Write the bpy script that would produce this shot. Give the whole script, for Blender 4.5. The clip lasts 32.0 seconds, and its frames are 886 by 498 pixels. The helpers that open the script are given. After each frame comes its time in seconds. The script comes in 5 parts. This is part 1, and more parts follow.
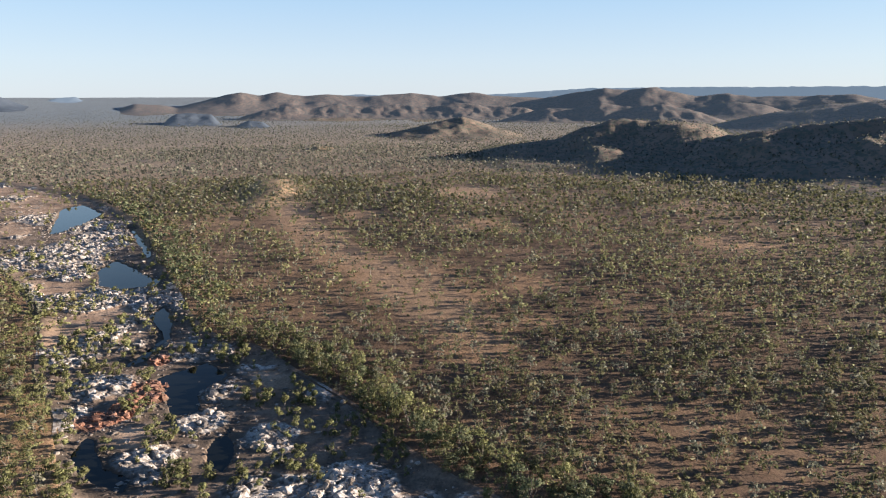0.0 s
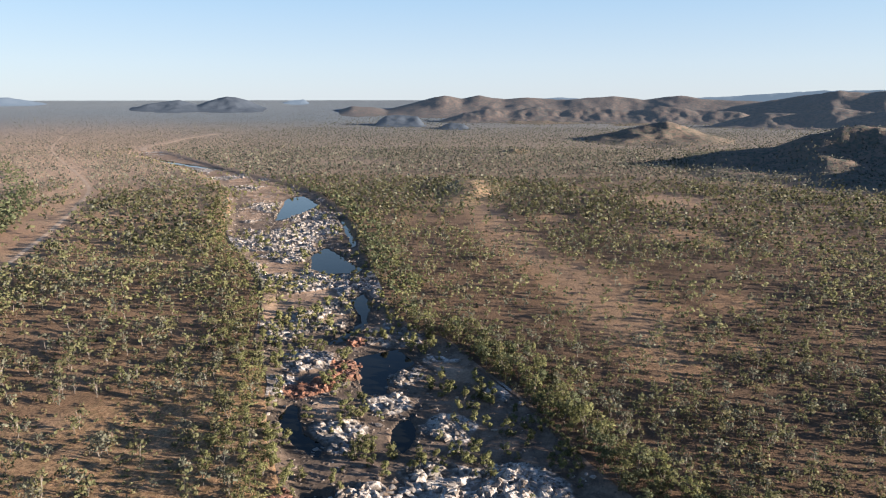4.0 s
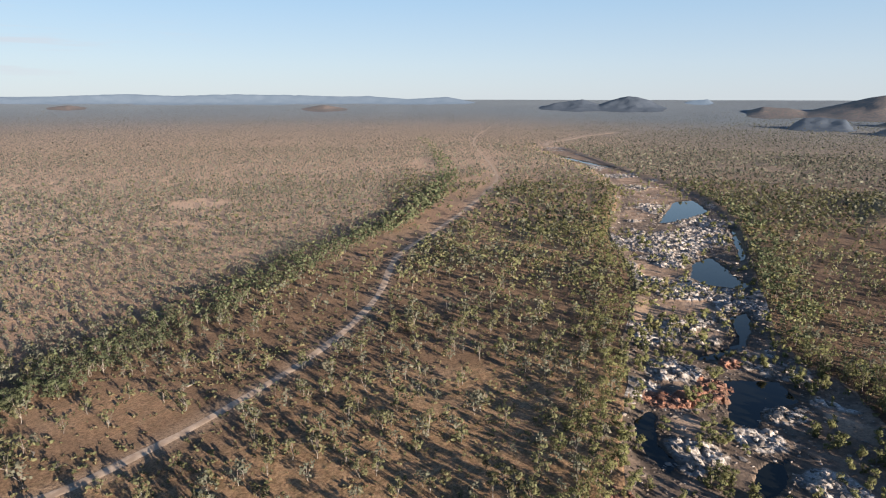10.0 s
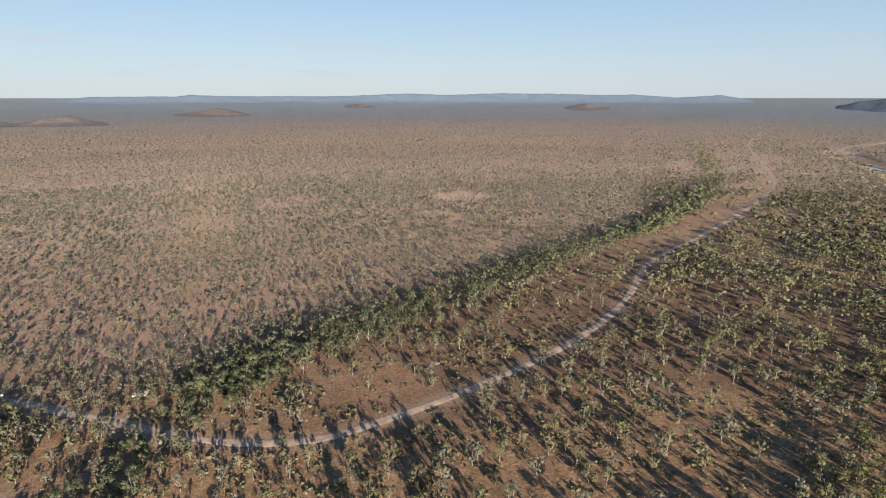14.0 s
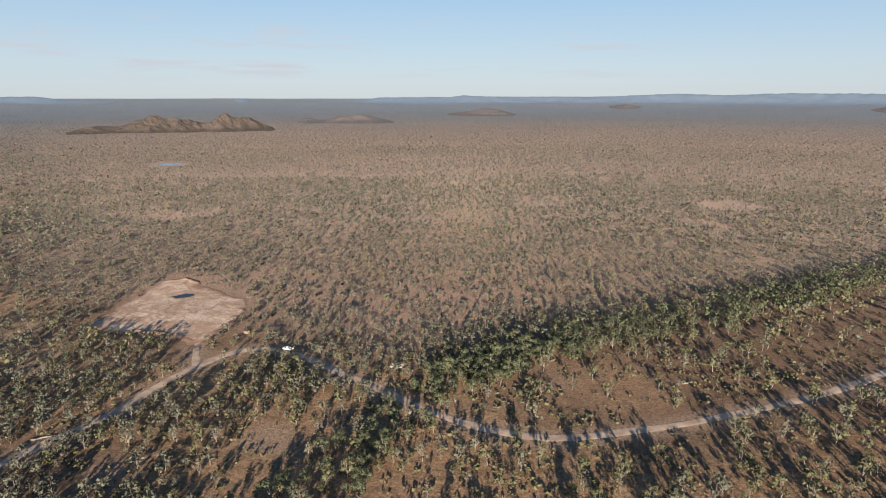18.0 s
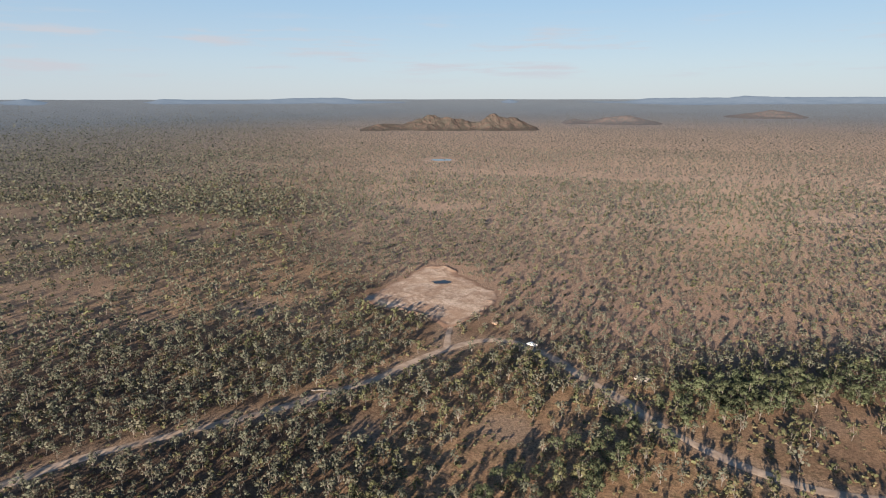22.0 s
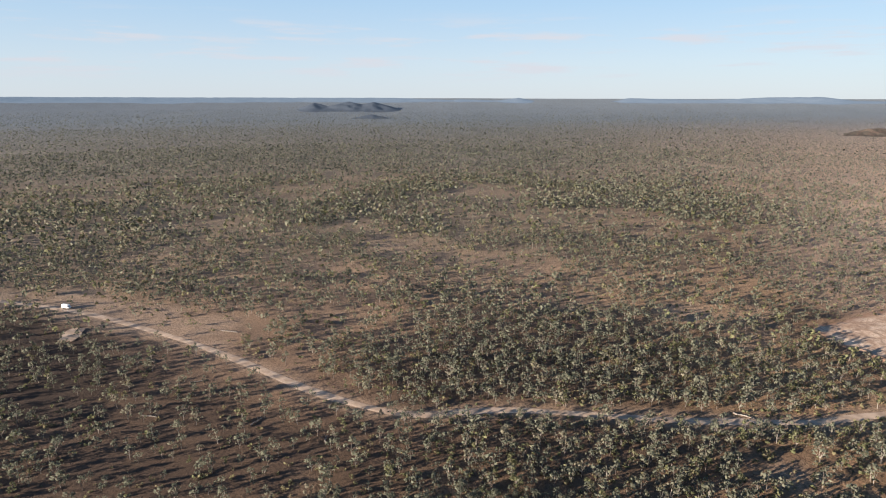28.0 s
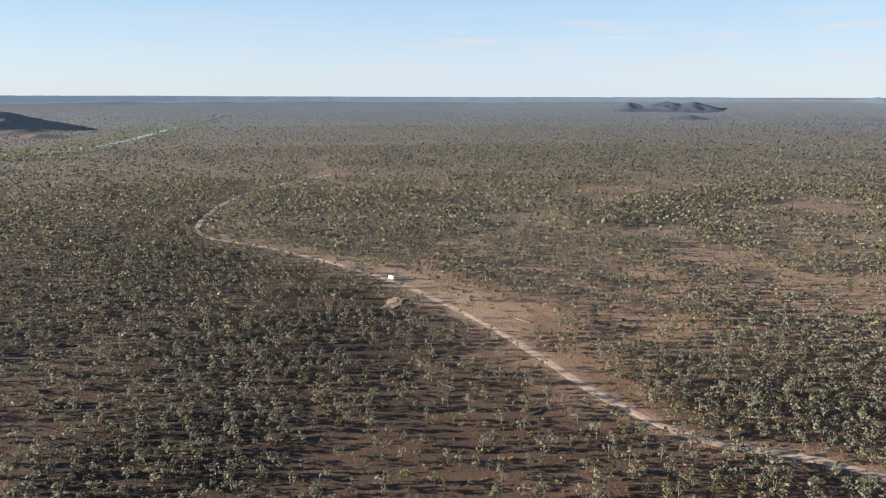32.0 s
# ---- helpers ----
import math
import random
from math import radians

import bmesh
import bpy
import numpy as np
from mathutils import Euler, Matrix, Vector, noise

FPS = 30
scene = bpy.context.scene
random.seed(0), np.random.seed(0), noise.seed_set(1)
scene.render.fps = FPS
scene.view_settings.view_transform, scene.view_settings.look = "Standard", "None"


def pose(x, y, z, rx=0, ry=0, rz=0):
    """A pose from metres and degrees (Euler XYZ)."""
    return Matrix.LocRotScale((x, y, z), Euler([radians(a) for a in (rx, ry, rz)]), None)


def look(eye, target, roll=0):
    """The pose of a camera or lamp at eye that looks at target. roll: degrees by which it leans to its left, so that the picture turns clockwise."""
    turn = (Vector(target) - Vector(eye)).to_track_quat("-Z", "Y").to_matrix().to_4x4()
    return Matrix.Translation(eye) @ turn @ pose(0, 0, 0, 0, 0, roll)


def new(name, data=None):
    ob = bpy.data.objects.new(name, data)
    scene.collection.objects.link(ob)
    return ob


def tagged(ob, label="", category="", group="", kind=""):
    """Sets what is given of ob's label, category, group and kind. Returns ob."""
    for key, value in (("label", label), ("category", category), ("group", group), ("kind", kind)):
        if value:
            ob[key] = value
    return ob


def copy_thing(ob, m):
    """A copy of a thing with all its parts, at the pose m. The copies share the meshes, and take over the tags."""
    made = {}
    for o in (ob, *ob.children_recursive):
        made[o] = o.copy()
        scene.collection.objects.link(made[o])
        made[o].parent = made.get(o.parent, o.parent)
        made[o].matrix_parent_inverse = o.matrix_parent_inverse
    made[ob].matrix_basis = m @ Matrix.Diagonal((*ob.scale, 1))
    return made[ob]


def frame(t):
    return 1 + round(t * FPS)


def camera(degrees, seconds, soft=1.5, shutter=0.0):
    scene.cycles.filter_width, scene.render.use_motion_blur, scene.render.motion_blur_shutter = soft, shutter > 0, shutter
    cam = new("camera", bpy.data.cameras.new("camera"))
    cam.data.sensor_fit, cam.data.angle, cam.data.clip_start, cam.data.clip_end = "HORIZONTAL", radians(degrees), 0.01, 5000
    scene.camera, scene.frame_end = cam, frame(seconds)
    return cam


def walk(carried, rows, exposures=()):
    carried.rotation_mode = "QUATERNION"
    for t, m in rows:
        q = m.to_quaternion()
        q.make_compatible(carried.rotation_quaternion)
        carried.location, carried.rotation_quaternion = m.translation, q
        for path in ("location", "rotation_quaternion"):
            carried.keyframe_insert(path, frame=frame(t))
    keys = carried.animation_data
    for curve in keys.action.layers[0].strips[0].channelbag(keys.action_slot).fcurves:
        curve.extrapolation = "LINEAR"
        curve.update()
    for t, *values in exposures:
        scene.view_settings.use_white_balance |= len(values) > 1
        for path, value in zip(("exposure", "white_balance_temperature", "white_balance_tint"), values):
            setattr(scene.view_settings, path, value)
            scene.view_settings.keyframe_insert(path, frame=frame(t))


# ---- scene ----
# A drone hangs over a dry savannah river and turns to its left. North is +Y where the sun stands in the back.
EYE = 110.0
cam = camera(69.2, 32.0, soft=1.1)
TURN = [  # seconds, heading, tilt, lean
    (0, -101.89, -13.41, -0.16), (0.5, -100.16, -13.37, -0.12), (1, -98.40, -13.27, -0.09), (1.5, -96.48, -13.26, -0.08), (2, -94.48, -13.17, -0.03), 
    (2.5, -92.25, -13.18, -0.07), (3, -89.84, -13.16, -0.02), (3.5, -87.36, -13.13, -0.02), (5.5, -76.11, -13.11, -0.07), (6, -73.28, -13.13, 0.03), 
    (6.5, -70.46, -13.15, 0.03), (7, -67.65, -13.19, 0.11), (7.5, -64.85, -13.24, 0.10), (8, -62.09, -13.21, 0.07), (8.5, -59.29, -13.20, 0.13), 
    (9, -56.50, -13.17, 0.10), (9.5, -53.71, -13.18, 0.10), (10, -50.92, -13.15, 0.10), (10.5, -48.07, -13.20, 0.08), (11, -45.26, -13.26, 0.05), 
    (11.5, -42.46, -13.25, 0.06), (12, -39.66, -13.25, 0.03), (12.5, -36.81, -13.27, 0.06), (13, -34.00, -13.26, 0.02), (13.5, -31.20, -13.28, -0.02), 
    (14, -28.36, -13.28, -0.01), (14.5, -25.54, -13.27, 0.00), (16.5, -14.19, -13.27, -0.04), (17, -11.35, -13.28, -0.06), (17.5, -8.48, -13.26, -0.09), 
    (18, -5.64, -13.24, -0.01), (18.5, -2.82, -13.16, -0.00), (19, 0.00, -13.14, 0.00), (19.5, 2.83, -13.11, -0.04), (20, 5.66, -13.10, -0.06), 
    (20.5, 8.57, -13.14, -0.03), (21, 11.41, -13.15, -0.07), (21.5, 14.28, -13.16, -0.04), (22, 17.17, -13.17, -0.05), (22.5, 20.05, -13.18, -0.10), 
    (23, 22.92, -13.19, -0.12), (23.5, 25.59, -13.19, -0.07), (24, 28.85, -13.16, -0.06), (24.5, 32.24, -13.14, -0.02), (25, 35.61, -13.15, -0.00), 
    (25.5, 39.01, -13.24, 0.09), (27.5, 52.62, -13.28, 0.12), (28, 55.99, -13.25, 0.09), (28.5, 59.39, -13.28, 0.06), (29, 62.79, -13.26, 0.12), 
    (29.5, 66.18, -13.26, 0.16), (30, 69.61, -13.28, 0.15), (30.5, 72.98, -13.26, 0.13), (31, 76.34, -13.29, 0.16), (31.5, 79.72, -13.30, 0.07), 
    (32, 82.90, -13.32, 0.04), 
]
walk(cam, [(t, pose(0, 0, EYE, 90 + tilt, 0, yaw) @ pose(0, 0, 0, 0, 0, lean)) for t, yaw, tilt, lean in TURN],
     exposures=[(t, stops, 6280, 10) for t, stops in ((0, 2.08), (6, 2.02), (10, 1.87), (14, 1.75), (21, 1.68), (25, 1.76), (28, 1.94), (32, 2.03))])

# ---- light ----
SUN_AZ, SUN_EL = 172.4, 10.5   # degrees, counted to the left of +Y


def heading(az, el=0.0):
    a, e = radians(az), radians(el)
    return Vector((-math.sin(a) * math.cos(e), math.cos(a) * math.cos(e), math.sin(e)))


sun = new("sun", bpy.data.lights.new("sun", "SUN"))
sun.data.energy, sun.data.angle, sun.data.color = 5.0, radians(0.55), (1.0, 0.845, 0.695)
sun.matrix_world = look(heading(SUN_AZ, SUN_EL) * 3000, (0, 0, 0))
world = bpy.data.worlds.new("sky")
scene.world = world
world.use_nodes = True
wn = world.node_tree
sky = wn.nodes.new("ShaderNodeTexSky")
sky.sky_type, sky.sun_disc = "NISHITA", False
sky.sun_elevation, sky.sun_rotation = radians(SUN_EL), radians(-SUN_AZ)
sky.air_density, sky.dust_density, sky.ozone_density = 1.0, 0.3, 3.0
# pale dry-season blue that whitens towards the horizon, laid over the clear-air sky
way = wn.nodes.new("ShaderNodeTexCoord")
split = wn.nodes.new("ShaderNodeSeparateXYZ")
wn.links.new(way.outputs["Generated"], split.inputs[0])
ramp = wn.nodes.new("ShaderNodeValToRGB")
ramp.color_ramp.elements[0].position, ramp.color_ramp.elements[0].color = 0.0, (0.80, 0.88, 0.95, 1)
ramp.color_ramp.elements[1].position, ramp.color_ramp.elements[1].color = 1.0, (0.065, 0.145, 0.33, 1)
for at, col in ((0.05, (0.74, 0.86, 0.98, 1)), (0.16, (0.49, 0.72, 0.97, 1)), (0.4, (0.13, 0.26, 0.52, 1))):
    ramp.color_ramp.elements.new(at).color = col
wn.links.new(split.outputs["Z"], ramp.inputs[0])
scaled = wn.nodes.new("ShaderNodeVectorMath")
scaled.operation = "SCALE"
scaled.inputs["Scale"].default_value = 0.2
wn.links.new(sky.outputs[0], scaled.inputs[0])
blend = wn.nodes.new("ShaderNodeMix")
blend.data_type = "RGBA"
blend.inputs[0].default_value = 0.82
wn.links.new(scaled.outputs[0], blend.inputs[6])
wn.links.new(ramp.outputs[0], blend.inputs[7])
# thin cloud low over the northern horizon
low = wn.nodes.new("ShaderNodeVectorMath")
low.operation = "MULTIPLY"
low.inputs[1].default_value = (4.0, 4.0, 46.0)
wn.links.new(way.outputs["Generated"], low.inputs[0])
wisp = wn.nodes.new("ShaderNodeTexNoise")
wisp.inputs["Scale"].default_value, wisp.inputs["Detail"].default_value, wisp.inputs["Roughness"].default_value = 1.4, 7.0, 0.62
wn.links.new(low.outputs[0], wisp.inputs["Vector"])


def world_step(value, a, b):
    n = wn.nodes.new("ShaderNodeMapRange")
    n.interpolation_type = "SMOOTHSTEP"
    n.inputs["From Min"].default_value, n.inputs["From Max"].default_value = a, b
    wn.links.new(value, n.inputs["Value"])
    return n.outputs["Result"]


def world_times(a, b):
    n = wn.nodes.new("ShaderNodeMath")
    n.operation = "MULTIPLY"
    for k, v in enumerate((a, b)):
        if isinstance(v, float):
            n.inputs[k].default_value = v
        else:
            wn.links.new(v, n.inputs[k])
    return n.outputs[0]


toward = wn.nodes.new("ShaderNodeVectorMath")
toward.operation = "DOT_PRODUCT"
toward.inputs[1].default_value = heading(42)
wn.links.new(way.outputs["Generated"], toward.inputs[0])
veil = world_times(world_step(wisp.outputs["Fac"], 0.50, 0.68), world_times(world_step(split.outputs["Z"], 0.015, 0.045), world_step(split.outputs["Z"], 0.13, 0.08)))
veil = world_times(world_times(veil, world_step(toward.outputs["Value"], 0.2, 0.7)), 0.85)
cloudy = wn.nodes.new("ShaderNodeMix")
cloudy.data_type = "RGBA"
cloudy.inputs[7].default_value = (0.80, 0.80, 0.84, 1)
wn.links.new(veil, cloudy.inputs[0])
wn.links.new(blend.outputs[2], cloudy.inputs[6])
wn.links.new(cloudy.outputs[2], wn.nodes["Background"].inputs[0])
away = wn.nodes.new("ShaderNodeVectorMath")      # the low sky is a little brighter opposite the sun
away.operation = "DOT_PRODUCT"
away.inputs[1].default_value = heading(18)
wn.links.new(way.outputs["Generated"], away.inputs[0])
deep = wn.nodes.new("ShaderNodeMapRange")
deep.inputs["From Min"].default_value, deep.inputs["From Max"].default_value = -1.0, 1.0
deep.inputs["To Min"].default_value, deep.inputs["To Max"].default_value = 0.225, 0.24
wn.links.new(away.outputs["Value"], deep.inputs["Value"])
wn.links.new(deep.outputs["Result"], wn.nodes["Background"].inputs[1])

# ---- arithmetic of the land ----
rng = np.random.default_rng(7)


def smooth(a, b, x):
    t = np.clip((x - a) / (b - a), 0, 1)
    return t * t * (3 - 2 * t)


def lattice(ix, iy, seed):
    h = np.sin(ix * 127.1 + iy * 311.7 + seed * 74.7) * 43758.5453
    return h - np.floor(h)


def value(x, y, size, seed=0):
    x, y = np.asarray(x, float) / size, np.asarray(y, float) / size
    ix, iy = np.floor(x), np.floor(y)
    fx, fy = x - ix, y - iy
    fx, fy = fx * fx * (3 - 2 * fx), fy * fy * (3 - 2 * fy)
    a, b = lattice(ix, iy, seed), lattice(ix + 1, iy, seed)
    c, d = lattice(ix, iy + 1, seed), lattice(ix + 1, iy + 1, seed)
    return (a * (1 - fx) + b * fx) * (1 - fy) + (c * (1 - fx) + d * fx) * fy


def fbm(x, y, size, seed=0, n=4):
    s, w, total = 0, 1.0, 0
    for k in range(n):
        s, total, w, size = s + w * value(x, y, size, seed + k * 13), total + w, w * 0.5, size * 0.5
    return s / total


def along(line, step):
    p = np.array(line, float)
    for _ in range(3):      # round the corners
        q = np.empty((2 * len(p), 2))
        q[0], q[-1] = p[0], p[-1]
        q[1:-1:2], q[2:-1:2] = p[:-1] * 0.75 + p[1:] * 0.25, p[:-1] * 0.25 + p[1:] * 0.75
        p = q
    s = np.concatenate([[0], np.cumsum(np.hypot(*np.diff(p, axis=0).T))])
    n = max(2, int(s[-1] / step) + 1)
    t = np.linspace(0, s[-1], n)
    return np.stack([np.interp(t, s, p[:, 0]), np.interp(t, s, p[:, 1])], 1)


def distance(x, y, line):
    """Distance to a line, and the share of its length at the foot."""
    x, y = np.asarray(x, float), np.asarray(y, float)
    best, at = np.full(x.shape, 1e9), np.zeros(x.shape)
    for k in range(len(line) - 1):
        ax, ay = line[k]
        dx, dy = line[k + 1][0] - ax, line[k + 1][1] - ay
        t = np.clip(((x - ax) * dx + (y - ay) * dy) / (dx * dx + dy * dy + 1e-9), 0, 1)
        d = np.hypot(x - ax - t * dx, y - ay - t * dy)
        at = np.where(d < best, (k + t) / (len(line) - 1), at)
        best = np.minimum(best, d)
    return best, at


def inside(x, y, loop):
    x, y = np.asarray(x, float), np.asarray(y, float)
    hit = np.zeros(x.shape, bool)
    for k in range(len(loop)):
        (ax, ay), (bx, by) = loop[k - 1], loop[k]
        if ay != by:
            hit ^= ((ay > y) != (by > y)) & (x < (bx - ax) * (y - ay) / (by - ay) + ax)
    return hit


def signed(x, y, loop):
    d = distance(x, y, list(loop) + [loop[0]])[0]
    return np.where(inside(x, y, loop), d, -d)


# ---- the plan ----
ROAD = [(1891, 1353), (1456, 1075), (1241, 914), (917, 639), (771, 521), (650, 456), (543, 402), (463, 368), (402, 341),
        (334, 313), (303, 292), (267, 263), (234, 241), (198, 222), (169, 211), (142, 203), (115, 196), (96, 192),
        (80, 190), (65, 188), (51, 189), (30, 199), (10, 216), (-5, 236), (-17, 246), (-28, 261), (-41, 272), (-53, 279),
        (-63, 278), (-72, 271), (-84, 252), (-92, 233), (-97, 219), (-110, 203), (-121, 186), (-145, 160), (-166, 136),
        (-176, 112), (-186, 101), (-217, 85), (-259, 73), (-308, 55), (-370, 25), (-415, -9), (-475, -63), (-516, -120)]
ROAD_FAR = [(-516, -120), (-545, -140), (-574, -145), (-631, -148), (-730, -146), (-829, -116), (-942, -43)]
SPUR = [(-88, 300), (-83, 276), (-79, 262)]
LEFT_BANK = [(60, 30), (110, 48), (150, 59), (200, 86), (220, 88), (241, 96), (264, 111), (295, 121), (333, 132), (380, 151),
             (438, 187), (516, 236), (636, 283), (764, 340), (944, 459), (1111, 610), (1326, 815)]
RIGHT_BANK = [(110, -90), (150, -50), (177, -30), (214, -16), (241, 0), (260, 12), (287, 24), (293, 41), (333, 62), (376, 74),
              (430, 93), (503, 114), (603, 149), (725, 207), (817, 264), (960, 406), (1130, 548), (1349, 739)]
FAR_RIVER = [(1335, 775), (1450, 840), (1580, 850), (1760, 905), (2050, 930)]
WEST_RIVER = [(-1180, -720), (-1306, -676), (-1430, -618), (-1552, -592), (-1813, -604), (-2462, -680), (-3733, -742)]
CLEARING = [(-147, 315), (-140, 374), (-136, 396), (-121, 405), (-99, 376), (-75, 354), (-72, 328), (-77, 306), (-86, 285),
            (-110, 302), (-124, 306)]
CREEK = [(1416, 1236), (904, 724), (623, 504), (445, 403), (344, 369), (255, 333), (186, 302), (123, 280), (86, 266), (51, 250),
         (27, 229), (5, 204), (-15, 170), (-30, 150)]
POOLS = [
    [(452, 140), (474, 135), (442, 113), (413, 93), (402, 95), (399, 114), (411, 129)],
    [(577, 214), (713, 248), (741, 236), (674, 197), (634, 199), (597, 202)],
    [(601, 157), (570, 135), (482, 111), (476, 115), (546, 139)],
    [(359, 80), (345, 87), (323, 77), (300, 74), (280, 81), (274, 80), (282, 72), (306, 68), (330, 70)],
    [(261, 64), (275, 46), (259, 36), (244, 44), (227, 44), (226, 52), (246, 59)],
    [(204, 37), (214, 30), (195, 27), (184, 30), (190, 36)],
    [(205, 80), (217, 78), (214, 74), (196, 67), (187, 56), (179, 57), (187, 68)],
    [(145, 58), (161, 57), (162, 49), (150, 46)],
    [(1169, 650), (1060, 515), (1000, 435), (966, 389), (985, 430), (1040, 510), (1140, 640)],
]
road_line, far_line, spur_line = along(ROAD, 6), along(ROAD_FAR, 12), along(SPUR, 4)
left_line, right_line = along(LEFT_BANK, 12), along(RIGHT_BANK, 12)
creek_line = along(CREEK, 12)
RIVER = list(map(tuple, left_line)) + list(map(tuple, right_line[::-1]))

RIDGE = [(889, 48), (563, 4), (470, -20), (398, -52), (314, -68), (272, -72)]
# thinly grown patches and thickets: x, y, radius
OPEN = ((607, -49, 30), (527, -154, 35), (353, -136, 22), (287, -111, 15), (729, -178, 50), (563, -386, 60), (423, -317, 40),
        (-569, 137, 45), (-730, 298, 70), (-501, 248, 45), (-415, 229, 40), (-383, 169, 25), (-338, 176, 25), (-351, 259, 30),
        (-313, 283, 22), (-614, 486, 60), (257, 392, 22), (358, 627, 40), (173, 682, 45), (334, 445, 20), (-201, 620, 40),
        (90, 226, 28), (14, 231, 12))
THICK = ((-417, 574, 60), (-419, 652, 60), (-365, 668, 45), (-305, 380, 30), (-339, 369, 28), (-365, 350, 26), (-285, 409, 35), (-678, 574, 60), (-1573, 1594, 160), (-1606, 1404, 160),
         (-336, -65, 26), (-253, -34, 18), (-240, -14, 14), (-213, -52, 20), (-298, -60, 20), (-200, 125, 14), (-186, 140, 14), (-150, 143, 16), (-126, 162, 20), (299, -234, 50), (370, -215, 45), (215, -150, 30), (450, -260, 50),
         (-150, 195, 34), (-185, 165, 30), (-125, 235, 26), (-100, 165, 14), (-363, -77, 40), (-321, -34, 40), (-260, -59, 32), (-223, -9, 25), (-285, -43, 25), (-231, 116, 20), (-195, 135, 18),
         (-149, 148, 22), (-568, 61, 70), (-535, 12, 45), (-205, 225, 35), (-30, 235, 14), (300, -330, 60), (250, -180, 30))
SANDY = ((-194, 285, 20), (-85, 182, 16), (-38, 198, 14), (-345, 48, 26), (-315, 70, 22), (-405, 22, 22), (-375, 28, 24), (-285, 66, 14), (-430, -18, 18), (-76, 264, 8), (-90, 236, 9), (-100, 215, 9), (-116, 194, 9))

